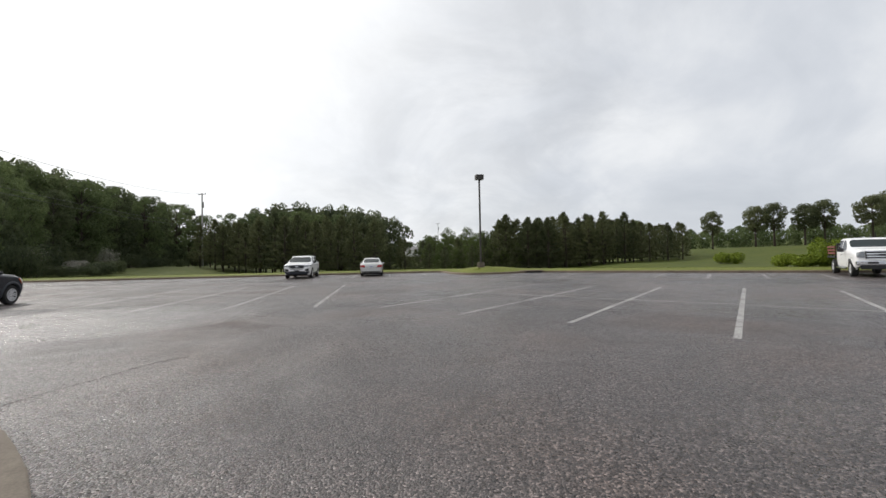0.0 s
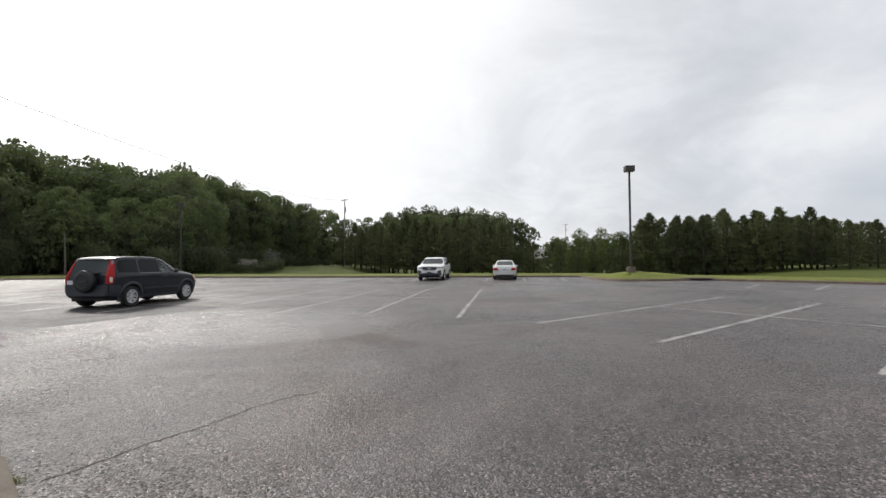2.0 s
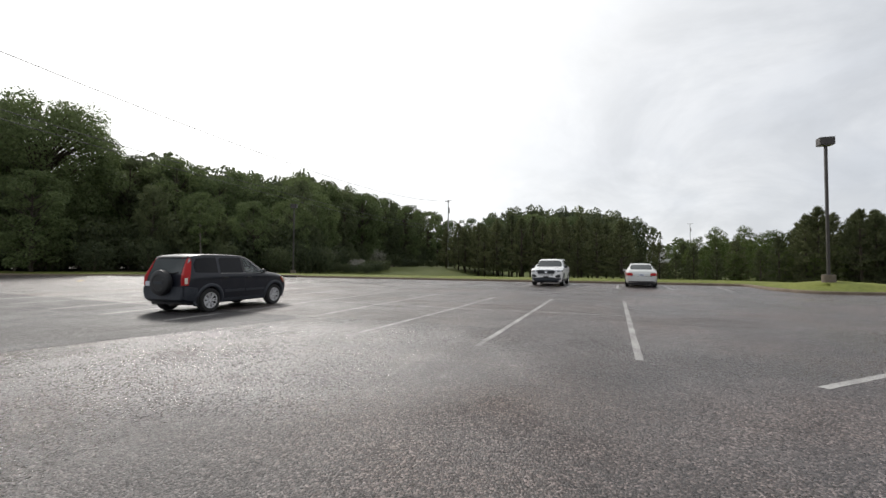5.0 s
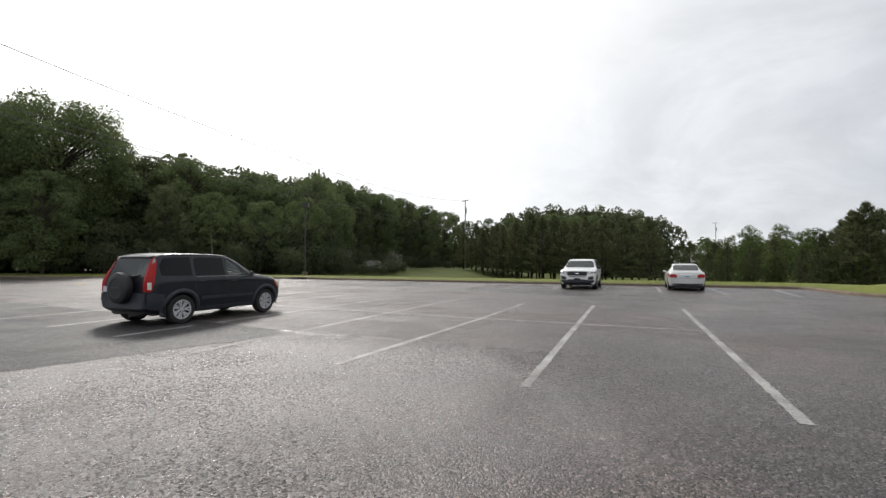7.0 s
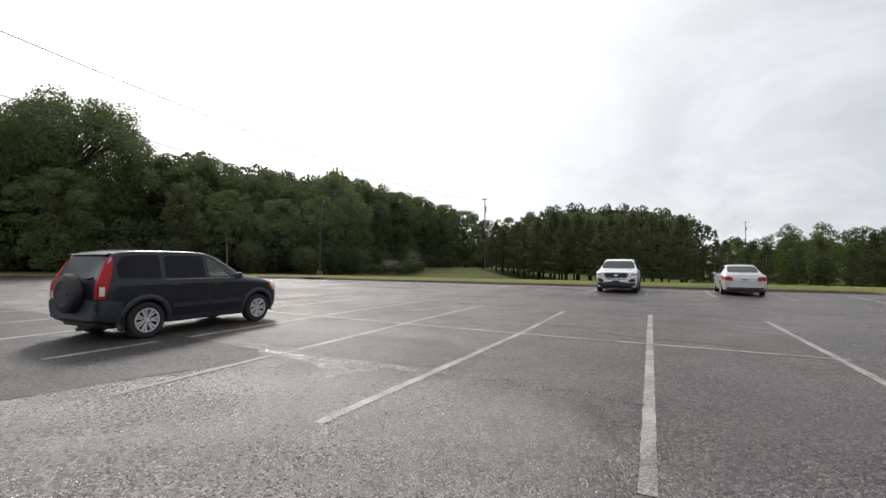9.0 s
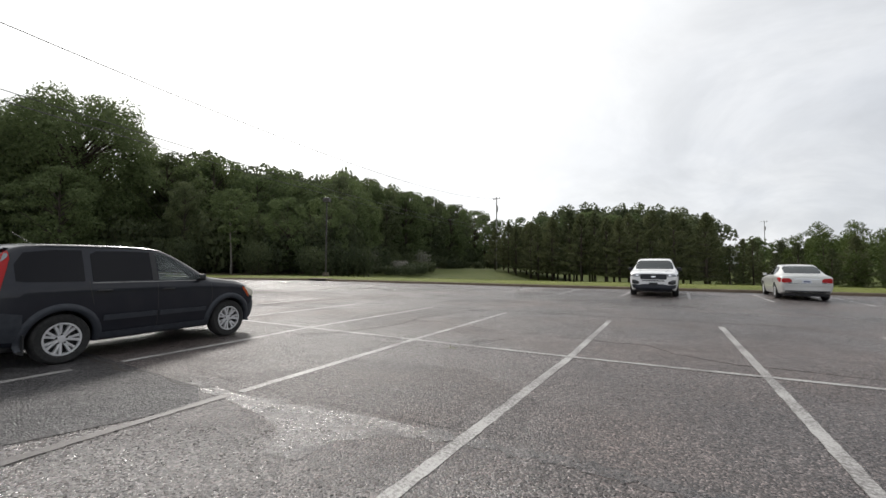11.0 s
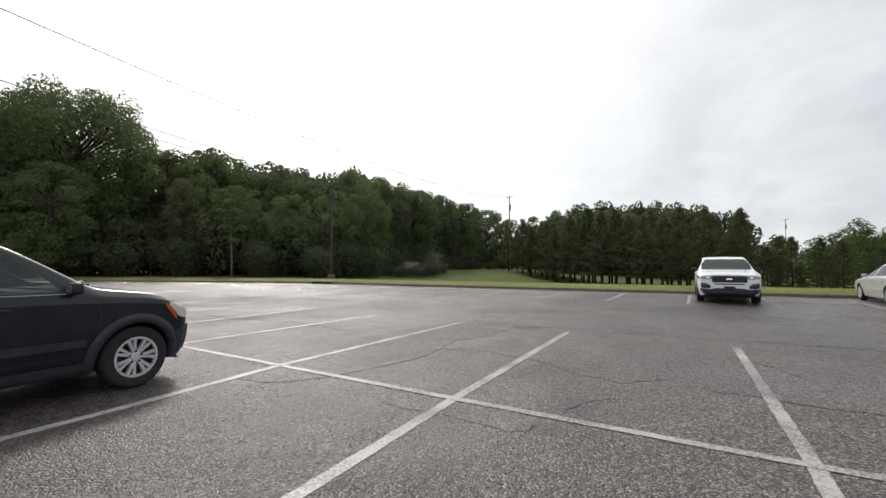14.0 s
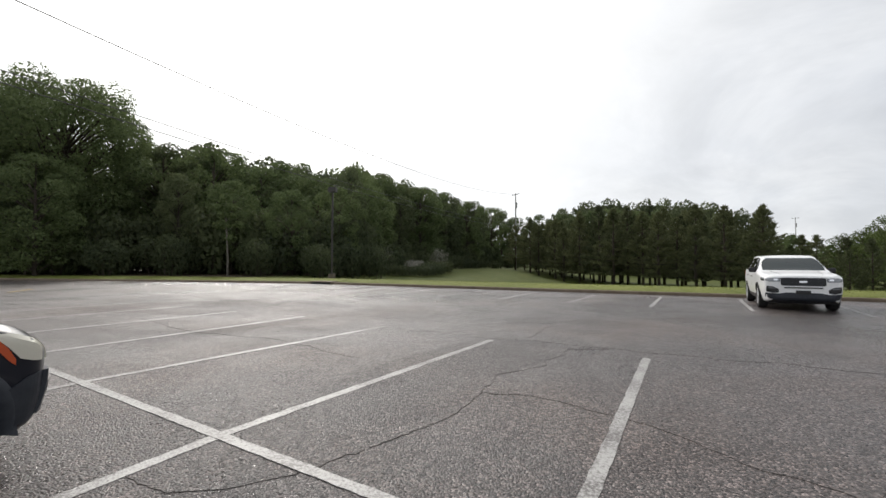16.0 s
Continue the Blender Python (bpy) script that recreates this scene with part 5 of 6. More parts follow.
    plate = decal("number_plate", tree, "rear", [(-0.155, .69, .83), (0.155, .69, .83)], M_PLATE, root, 0.016, rows=2, dense=3, label="pale licence plate, unreadable")
    decal("plate_writing", tree, "rear", [(-0.11, .735, .785), (0.11, .735, .785)], M_PLATE_INK, plate, 0.019, 0.001, rows=1, dense=3)
    decal("boot_trim", tree, "rear", [(-0.40, .855, .885), (0.40, .855, .885)], M_CHROME, root, 0.016, rows=1, dense=8)
    decal("lower_valance", tree, "rear", [(-0.70, .28, .40), (0.70, .28, .40)], M_BLACK, root, 0.010, rows=3, dense=8)
    seam(tree, "rear", [(-0.72, 0.68), (0.72, 0.68)], root, 0.005)
    decal("bumper_lip", tree, "rear", [(-0.80, .60, .645), (-0.5, .60, .655), (0.5, .60, .655), (0.80, .60, .645)], M_SILVER, root, 0.04, rows=3, dense=6)
    decal("windscreen", tree, "front", [(-0.64, 1.03, 1.30), (0.64, 1.03, 1.30)], M_GLASS, root, 0.006, rows=8, dense=8)
    root.matrix_world = pose(-6.28, 38.28, 0, 0, 0, 97.0)


sedan()


# white flatbed pickup, backed up to the slanting kerb
def pickup():
    root = empty("pickup_truck", "white flatbed pickup with a chrome grille, backed up to the kerb", "truck")
    W = [(2.92, 2.90, .74, .62, .86, .76, .86, 1.08, .76, 1.32, 1.34),
         (2.88, 2.84, .84, .52, .94, .76, .94, 1.12, .84, 1.36, 1.39),
         (2.66, 2.62, .92, .46, .99, .76, .99, 1.16, .90, 1.39, 1.43),
         (1.75, 1.72, .93, .44, 1.0, .76, .995, 1.21, .90, 1.43, 1.47),
         (1.42, 1.40, .93, .44, 1.0, .76, .99, 1.23, .88, 1.45, 1.50),
         (1.10, 0.84, .93, .44, 1.0, .76, .985, 1.26, .79, 1.94, 1.97),
         (0.75, 0.50, .93, .44, 1.0, .76, .985, 1.26, .80, 2.01, 2.03),
         (-0.5, -0.5, .93, .44, 1.0, .76, .985, 1.26, .80, 2.02, 2.04),
         (-1.0, -0.98, .93, .44, 1.0, .76, .98, 1.26, .78, 1.99, 2.02),
         (-1.08, -1.05, .90, .46, .97, .76, .95, 1.24, .76, 1.93, 1.96)]
    body, tree = loft_body("cab", W, [((1.97, 0.42), 0.50)], [M_WHITE, M_BLACK], lambda i, k: 1 if k <= 0 else 0, root, "white painted cab")
    for sx in (1.97, -1.97):
        for sy in (-1, 1):
            make_wheel(root, sx, sy * 0.87, 0.42, 0.27, 0.24, 8, M_RIM, sy)
    underbody(root, -2.9, 2.6, 0.45, 0.42, 0.66)
    bm = box(bmesh.new(), (-3.15, -1.05, 0.92), (-1.15, 1.05, 1.04), 0.02)
    bed = part("flatbed", bm, M_BLACK, root, "dark steel flatbed")
    for sy in (-1, 1):
        for z in (1.14, 1.32, 1.50):
            bm = box(bmesh.new(), (-3.13, sy * 1.02 - 0.02, z), (-1.18, sy * 1.02 + 0.02, z + 0.12), 0.006)
            part("side_board", bm, plank_mat(), bed, "red-brown wooden board")
        for x in (-3.0, -2.1, -1.25):
            bm = box(bmesh.new(), (x - 0.03, sy * 0.985 - 0.02, 1.0), (x + 0.03, sy * 0.985 + 0.02, 1.66), 0.006)
            part("stake", bm, M_BLACK, bed)
    bm = box(bmesh.new(), (-1.24, -0.95, 1.04), (-1.16, 0.95, 1.78), 0.02)
    part("headache_rack", bm, M_BLACK, bed)
    bm = tube(bmesh.new(), [(-1.2, 0.7, 1.7), (-1.2, 0.7, 2.3)], 0.02, 6)
    part("antenna", bm, M_BLACK, bed)
    for side in ("right", "left"):
        sy = -1 if side == "right" else 1
        decal("front_side_window", tree, side, [(0.12, 1.36, 1.91), (0.5, 1.36, 1.89), (0.82, 1.35, 1.66), (1.0, 1.35, 1.48)], M_TINT, root, 0.005, rows=8, dense=4)
        decal("rear_side_window", tree, side, [(-0.85, 1.37, 1.90), (0.02, 1.36, 1.91)], M_TINT, root, 0.005, rows=8, dense=8)
        mirror(root, 0.85, side_y(tree, 0.85, 1.28) + 0.08, 1.38, M_BLACK, sy, 1.5)
        seam(tree, side, [(1.12, 1.2), (1.12, 0.5)], root)
        seam(tree, side, [(0.07, 1.25), (0.07, 0.5)], root)
        handle(root, 0.2, side_y(tree, 0.2, 1.12) + 0.012, 1.12, M_BLACK, sy)
        arch_flare(root, 1.97, 0.42, 0.50, tree, M_WHITE, 0.06, -5, 185)
        bm = tube(bmesh.new(), [(-0.9, sy * 1.0, 0.40), (1.1, sy * 1.0, 0.40)], 0.05, 10)
        part("side_step", bm, M_CHROME, root)
    for sy in (-1, 1):
        decal("headlamp", tree, "front", [(sy * 0.63, .98, 1.27), (sy * 0.74, .98, 1.28), (sy * 0.92, 1.0, 1.26)], M_CLEAR, root, 0.02, rows=4, dense=4, label="clear headlamp")
    decal("grille", tree, "front", [(-0.60, .92, 1.32), (0.60, .92, 1.32)], M_BLACK, root, 0.02, rows=5, dense=8)
    for z0, z1 in ((.90, .945), (1.02, 1.075), (1.14, 1.195), (1.28, 1.325)):
        decal("grille_bar", tree, "front", [(-0.57, z0, z1), (0.57, z0, z1)], M_CHROME, root, 0.045, rows=2, dense=10)
    decal("grille_badge", tree, "front", [(-0.16, 1.09, 1.13), (-0.1, 1.06, 1.16), (0.1, 1.06, 1.16), (0.16, 1.09, 1.13)], M_TINT, root, 0.06, rows=2, dense=3, label="plain oval badge")
    bm = box(bmesh.new(), (2.84, -0.96, 0.60), (3.02, 0.96, 0.84), 0.05)
    bp = part("front_bumper", bm, M_CHROME, root, "chrome bumper", smooth=False)
    bm = box(bmesh.new(), (2.90, -0.80, 0.40), (3.0, 0.80, 0.60), 0.03)
    part("air_dam", bm, M_BLACK, bp)
    bm = box(bmesh.new(), (3.015, -0.55, 0.68), (3.03, 0.55, 0.77), 0.004)
    part("bumper_slot", bm, M_BLACK, bp)
    bm = box(bmesh.new(), (3.03, -0.16, 0.66), (3.045, 0.16, 0.80), 0.003)
    part("number_plate", bm, M_PLATE, bp)
    decal("windscreen", tree, "front", [(-0.82, 1.53, 1.80), (-0.68, 1.52, 1.92), (0.68, 1.52, 1.92), (0.82, 1.53, 1.80)], M_GLASS, root, 0.006, rows=8, dense=5)
    root.matrix_world = pose(22.72, 25.25, 0, 0, 0, 236.5)


def plank_mat():
    m = bpy.data.materials.get("red_brown_board")
    return m or plain_noise_mat("red_brown_board", (0.10, 0.035, 0.025), (0.2, 0.07, 0.05), 6, 0.8)


pickup()


# ---- lamps, poles and cables ----
def parking_lamp(x, y, z, height, turn=0):
    root = empty("street_lamp", "dark bronze car park lamp on a tall square pole", "street lamp", "car park lamps")
    bm = bmesh.new()
    lathe(bm, [(0.0, -0.6), (0.30, -0.6), (0.30, 0.42), (0.28, 0.46), (0.0, 0.46)], 24, "z")
    part("pedestal", bm, M_CONCRETE, root, "round concrete footing")
    bm = box(bmesh.new(), (-0.16, -0.16, 0.46), (0.16, 0.16, 0.49), 0.006)
    part("base_plate", bm, M_BRONZE, root)
    bm = box(bmesh.new(), (-0.062, -0.062, 0.49), (0.062, 0.062, height - 0.36), 0.012)
    part("pole", bm, M_BRONZE, root)
    bm = box(bmesh.new(), (-0.33, -0.24, height - 0.42), (0.33, 0.24, height), 0.03)
    head = part("lamp_head", bm, M_BRONZE, root, "boxy dark lamp housing")
    bm = box(bmesh.new(), (-0.27, -0.19, height - 0.435), (0.27, 0.19, height - 0.421))
    part("lens", bm, M_LENS, head)
    root.matrix_world = pose(x, y, z, 0, 0, turn)


def utility_pole(name, x, y, z, height, label):
    root = empty(name, label, "utility pole")
    bm = tube(bmesh.new(), [(0, 0, -0.6), (0, 0, height * 0.5), (0, 0, height)], [0.24, 0.20, 0.15], 10)
    part("pole", bm, M_POLEWOOD, root, smooth=True)
    arm = part("crossarm", box(bmesh.new(), (-1.5, -0.07, height - 0.45), (1.5, 0.07, height - 0.28), 0.01), M_POLEWOOD, root)
    for sx in (-1.4, 0.0, 1.4):
        bm = bmesh.new()
        lathe(bm, [(0.03, height - 0.28), (0.06, height - 0.22), (0.04, height - 0.15), (0.065, height - 0.09), (0.03, height - 0.02)], 10, "z")
        bmesh.ops.translate(bm, verts=bm.verts, vec=(sx, 0, 0))
        part("insulator", bm, M_LENS, arm)
    bm = bmesh.new()
    lathe(bm, [(0.2, height * 0.80), (0.24, height * 0.81), (0.24, height * 0.87), (0.2, height * 0.88)], 12, "z")
    bmesh.ops.translate(bm, verts=bm.verts, vec=(0.35, 0, 0))
    part("transformer", bm, M_LENS, root, smooth=True)
    root.matrix_world = pose(x, y, z, 0, 0, -25)


def cable(a, c, sag, r=0.02):
    pts = []
    a, c = Vector(a), Vector(c)
    for i in range(25):
        s = i / 24
        p = a.lerp(c, s)
        p.z -= 4 * sag * s * (1 - s)
        pts.append(p)
    ob = obj("power_cable", tube(bmesh.new(), pts, r, 5), M_WIRE)
    tagged(ob, "thin dark overhead power cable", "cable", "overhead cables")


# ---- plants ----
def leaf_quads(vs, fs, rnd, centre, radii, count, size, flat=0.55, shell=0.55, lowcut=-1.0):
    """Leaf-cluster cards scattered through an ellipsoid, most near its skin."""
    cx, cy, cz = centre
    for _ in range(count):
        while True:
            u = (rnd.gauss(0, 1), rnd.gauss(0, 1), rnd.gauss(0, 1))
            n = math.sqrt(sum(t * t for t in u)) or 1
            u = tuple(t / n for t in u)
            if u[2] > lowcut:
                break
        r = shell + (1 - shell) * rnd.random() ** 0.6
        r *= 1 + 0.07 * rnd.uniform(-1, 1)
        p = Vector((cx + u[0] * radii[0] * r, cy + u[1] * radii[1] * r, cz + u[2] * radii[2] * r))
        nrm = Vector((u[0] + rnd.uniform(-.9, .9), u[1] + rnd.uniform(-.9, .9), u[2] * flat + 0.35 + rnd.uniform(-.7, .7))).normalized()
        a = nrm.orthogonal().normalized()
        a.rotate(Matrix.Rotation(rnd.uniform(0, 6.28), 3, nrm))
        b = nrm.cross(a)
        s = size * rnd.uniform(0.6, 1.35)
        i = len(vs)
        vs += [p - a * s * 0.5, p + b * s * 0.34 + nrm * s * 0.08, p + a * s * 0.62, p - b * s * 0.36]
        fs.append((i, i + 1, i + 2, i + 3))


def crown_object(name, vs, fs, mat, parent):
    me = bpy.data.meshes.new(name)
    me.from_pydata([tuple(v) for v in vs], [], fs)
    me.materials.append(mat)
    ob = new(name, me)
    ob.parent = parent
    return ob


def broadleaf(name, label, seed, height, spread, clear, mat, leaves, size, clumps=26, trunk_r=0.3, group="", bark=None, clump=(0.26, 0.42), dome=2.0):
    """Tapered trunk, limbs that reach the clumps, and a crown of many leaf clusters with gaps."""
    rnd = random.Random(seed)
    root = empty(name, label, "tree", group)
    bm = bmesh.new()
    lean = (rnd.uniform(-.5, .5), rnd.uniform(-.5, .5))
    mid = height * 0.6
    tube(bm, [(0, 0, -0.5), (lean[0] * .1, lean[1] * .1, clear * .5), (lean[0] * .5, lean[1] * .5, clear), (lean[0], lean[1], mid), (lean[0] * 1.2, lean[1] * 1.2, height * 0.9)],
         [trunk_r * 1.35, trunk_r, trunk_r * .85, trunk_r * .5, trunk_r * .12], 9)
    vs, fs = [], []
    cz, rz = (height + clear) / 2, (height - clear) / 2
    for k in range(clumps):
        t = (k + 0.5) / clumps
        z = clear + (height - clear) * (0.06 + 0.88 * t)
        prof = max(0.05, 1 - abs((z - cz) / (rz * 1.06)) ** dome) ** (1 / dome) * (0.82 if z < cz else 1.0)
        a = k * 2.39996 + rnd.uniform(-.4, .4)
        rr = spread * prof * math.sqrt(rnd.uniform(0.12, 0.72)) * (1.0 if clump[0] > 0.25 else 1.06) if k < clumps - 3 else spread * 0.18
        c = (lean[0] + math.cos(a) * rr, lean[1] + math.sin(a) * rr, z + rnd.uniform(-.4, .4))
        rad = spread * rnd.uniform(*clump) * (0.75 + 0.25 * prof)
        n = int(leaves / clumps * (rad / (spread * (clump[0] + clump[1]) / 2)) ** 2)
        leaf_quads(vs, fs, rnd, c, (rad, rad, rad * rnd.uniform(.62, .85)), n, size, lowcut=-0.85)
        z0 = max(clear * 0.8, z - rr * rnd.uniform(.6, .95))
        st = Vector((lean[0] * z0 / mid, lean[1] * z0 / mid, z0))
        m = st.lerp(Vector(c), 0.55) + Vector((0, 0, rr * 0.08))
        tube(bm, [st, m, Vector(c)], [trunk_r * .30, trunk_r * .19, trunk_r * .05], 5, cap=False)
    part("trunk", bm, bark or M_BARK, root, smooth=True)
    crown_object("crown", vs, fs, mat, root)
    return root


def pine(name, label, seed, height, spread, clear, leaves, group="", flat_top=False):
    """Straight trunk with whorls of rising branches, each carrying needle tufts."""
    rnd = random.Random(seed)
    root = empty(name, label, "pine tree", group)
    bm = bmesh.new()
    r0 = height * 0.0165
    tube(bm, [(0, 0, -0.5), (rnd.uniform(-.08, .08), rnd.uniform(-.08, .08), height * .4), (rnd.uniform(-.1, .1), rnd.uniform(-.1, .1), height * .75), (0, 0, height)],
         [r0 * 1.15, r0 * .9, r0 * .5, r0 * .08], 8)
    vs, fs = [], []
    whorls = int((height - clear) / 0.62)
    per = leaves / (whorls * 5.5)

    def tuft(p, d, n, ln):
        for _ in range(n):
            v = (d + Vector((rnd.gauss(0, .55), rnd.gauss(0, .55), rnd.gauss(0.18, .45)))).normalized()
            w = v.orthogonal().normalized()
            w.rotate(Matrix.Rotation(rnd.uniform(0, 6.28), 3, v))
            l = ln * rnd.uniform(.7, 1.3)
            q = p + Vector((rnd.gauss(0, .13), rnd.gauss(0, .13), rnd.gauss(0, .11)))
            i = len(vs)
            vs.extend([q - w * l * .13, q + w * l * .13, q + v * l])
            fs.append((i, i + 1, i + 2))

    for k in range(whorls):
        t = k / max(1, whorls - 1)
        z = clear + (height - clear) * t * 0.97
        if flat_top:
            reach = spread * (0.45 + 0.55 * math.sin(math.pi * min(1, 0.12 + t * 0.95))) * (1 - 0.35 * max(0, t - 0.8) / 0.2)
        else:
            reach = spread * (1 - t ** 1.5) ** 0.9 * (0.8 + 0.2 * min(1, t * 5)) + 0.14
        for j in range(rnd.choice((4, 5, 6, 6))):
            if rnd.random() < 0.10:
                continue
            a = j * 1.15 + k * 0.7 + rnd.uniform(-.35, .35)
            L = reach * rnd.uniform(.6, 1.12)
            up = (0.05 + 0.75 * t) * L * rnd.uniform(.6, 1.2)
            tip = Vector((math.cos(a) * L, math.sin(a) * L, z + up))
            st = Vector((0, 0, z))
            tube(bm, [st, st.lerp(tip, .5) - Vector((0, 0, L * .05)), tip], [r0 * .28 * (1 - t * .6), r0 * .16, r0 * .05], 3, cap=False)
            d = (tip - st).normalized() + Vector((0, 0, .35))
            steps = max(2, int(L / 0.42))
            for s in range(steps):
                f = 0.34 + 0.66 * (s + 0.6) / steps
                tuft(st.lerp(tip, f) + Vector((rnd.gauss(0, .12 * L * .5), rnd.gauss(0, .12 * L * .5), rnd.uniform(-.05, .1))), d.normalized(), max(3, int(per / steps * (0.6 + 0.8 * L / spread))), 0.42)
    for s in range(5):
        tuft(Vector((0, 0, height - 0.28 * s)), Vector((0, 0, 1)), 12, 0.36)
    part("trunk", bm, M_BARK, root, smooth=True)
    crown_object("crown", vs, fs, M_NEEDLE, root)
    return root


def shrub(name, label, seed, w, d, h, mat, leaves, size, clumps=7, stuff=False):
    rnd = random.Random(seed)
    root = empty(name, label, "bush")
    vs, fs = [], []
    bm = bmesh.new()
    for k in range(clumps):
        s = (k + .5) / clumps
        c = ((s - .5) * w * 0.85, rnd.uniform(-.3, .3) * d, h * rnd.uniform(.36, .6))
        rad = (w / clumps * rnd.uniform(.9, 1.4), d * .45, h * rnd.uniform(.36, .5))
        leaf_quads(vs, fs, rnd, c, rad, leaves // clumps, size, shell=.5)
        for j in range(3):
            tube(bm, [(c[0] + rnd.uniform(-.2, .2), c[1], -0.1), (c[0] + rnd.uniform(-.5, .5), c[1] + rnd.uniform(-.3, .3), c[2] + rad[2] * .5)], [0.03, 0.008], 4, cap=False)
    part("stems", bm, M_BARK, root)
    crown_object("foliage", vs, fs, mat, root)
    return root


def place(ob, x, y, turn, scale=1.0, z=None, sz=None):
    m = pose(x, y, ground_z(x, y) if z is None else z, 0, 0, turn)
    ob.matrix_basis = m @ Matrix.Diagonal((scale, scale, sz or scale, 1))


def copy_at(ob, x, y, turn, scale=1.0, sz=None):
    s = ob.scale.copy()
    ob.scale = (scale, scale, sz or scale)
    c = copy_thing(ob, pose(x, y, ground_z(x, y), 0, 0, turn))
    ob.scale = s
    return c


parking_lamp(2.86, 37.4, ground_z(2.86, 37.4) - 0.08, 7.75, 12)
parking_lamp(-41.2, 40.3, ground_z(-41.2, 40.3) - 0.08, 7.75, 30)
P1 = (-65.0, 118.3)
P1H = 20.15
utility_pole("utility_pole", P1[0], P1[1], ground_z(*P1), P1H - ground_z(*P1), "tall grey utility pole with a crossarm behind the pines")
P3 = (-1.2, 288.0)
utility_pole("utility_pole", P3[0], P3[1], ground_z(*P3), 24.5 - ground_z(*P3), "distant grey utility pole above the trees")

rt = random.Random(11)
# big oaks at the wood's edge
OAK = broadleaf("oak_tree", "huge spreading oak with dark green leaves and sky gaps", 3, 22.4, 11.2, 0.8, M_LEAF_OAK, 105000, 0.26, 170, 0.55, clump=(0.15, 0.26), dome=2.25)
place(OAK, -76.0, 29.6, 0)
WOOD = [broadleaf("broadleaf_tree", "tall dense dark green broadleaf tree at the wood's edge", 21, 17.5, 6.2, 0.5, M_LEAF_OAK, 11000, 0.32, 50, 0.28, "wood edge trees", clump=(0.18, 0.30)),
        broadleaf("broadleaf_tree", "tall dense dark green broadleaf tree at the wood's edge", 22, 18.5, 5.6, 0.6, M_LEAF_DARK, 11000, 0.32, 48, 0.30, "wood edge trees", clump=(0.18, 0.30)),
        broadleaf("broadleaf_tree", "tall leafy broadleaf tree with fresh green leaves", 23, 16.0, 6.6, 0.4, M_LEAF_OAK, 11000, 0.32, 50, 0.26, "wood edge trees", clump=(0.18, 0.30)),
        broadleaf("broadleaf_tree", "tall dense dark green broadleaf tree at the wood's edge", 24, 19.5, 6.4, 0.8, M_LEAF_OAK, 11000, 0.32, 50, 0.32, "wood edge trees", clump=(0.18, 0.30))]
BACK = broadleaf("broadleaf_tree", "tall dark green broadleaf tree deeper in the wood", 25, 19.0, 6.8, 1.0, M_LEAF_DARK, 3000, 0.74, 22, 0.3, "trees deeper in the wood")
FIRST = [True] * len(WOOD)


def wood_tree(kind, x, y, scale, sz=None):
    turn = rt.uniform(0, 360)
    if FIRST[kind]:
        FIRST[kind] = False
        place(WOOD[kind], x, y, turn, scale, sz=sz)
        WOOD[kind].scale = (scale, scale, sz or scale)
    else:
        copy_at(WOOD[kind], x, y, turn, scale, sz)


# (x, y, kind, scale) along the edge of the wood, front row
EDGE = [(-78, 12, 3, 1.15), (-80, 22, 0, 1.1), (-74, 45, 0, 1.05), (-72, 52, 2, 1.0), (-77, 58, 0, 1.08), (-76, 65, 2, 1.06), (-78, 48.5, 3, 0.92), (-76, 39.5, 1, 0.96), (-79, 68, 1, 0.96), (-80, 82, 2, 1.1), (-80, 97, 0, 1.0), (-74, 71, 3, 0.95), (-79, 78, 0, 1.0),
        (-80, 86, 1, 1.02), (-77, 93, 0, 0.98), (-81, 101, 3, 0.95), (-82, 110, 1, 0.98), (-81, 119, 0, 0.98), (-84, 128, 1, 1.0), (-84, 138, 3, 0.92), (-80, 147, 2, 0.95),
        (-75, 155, 0, 0.95), (-68, 160, 2, 1.05), (-60, 163, 2, 1.1), (-52, 160, 0, 1.04), (-45, 162, 2, 1.12), (-38, 160, 0, 1.05), (-30, 158, 1, 1.0), (-22, 152, 1, 0.85)]
for x, y, k, s in EDGE:
    tall = 1.0 + 0.17 * smooth01((y - 62) / 15.0)
    wood_tree(k, x, y, s * 1.02, s * tall)
place(BACK, -88, 25, 0)
for i, (x, y, k, s) in enumerate(EDGE):
    tall = 1.0 + 0.17 * smooth01((y - 62) / 15.0)
    deep = (-8.5, 3.5) if y < 150 else (2.0, 9.0)
    copy_at(BACK, x + deep[0] + rt.uniform(-1, 1), y + deep[1] + rt.uniform(-2, 2), rt.uniform(0, 360), s * 1.0, s * 1.02 * tall)
    copy_at(BACK, x + 2 * deep[0] + rt.uniform(-1, 1), y + 2 * deep[1] - 2.0 + rt.uniform(-2, 2), rt.uniform(0, 360), s * 1.1, s * 1.06 * tall)
for x, y, s, h in ((-82, 29, .95, .62), (-81, 36, .95, .66), (-80, 42, .9, .72), (-79, 48, .9, .78), (-80, 24, 1.0, .62), (-84, 18, 1.0, .7), (-90, 14, 1.0, .7), (-82, 54, .9, .8), (-83, 61, .9, .8)):
    copy_at(BACK, x, y, rt.uniform(0, 360), s, h)
wood_tree(0, -66, 26, 0.72, 0.66)
wood_tree(1, -62, 150, 0.9)

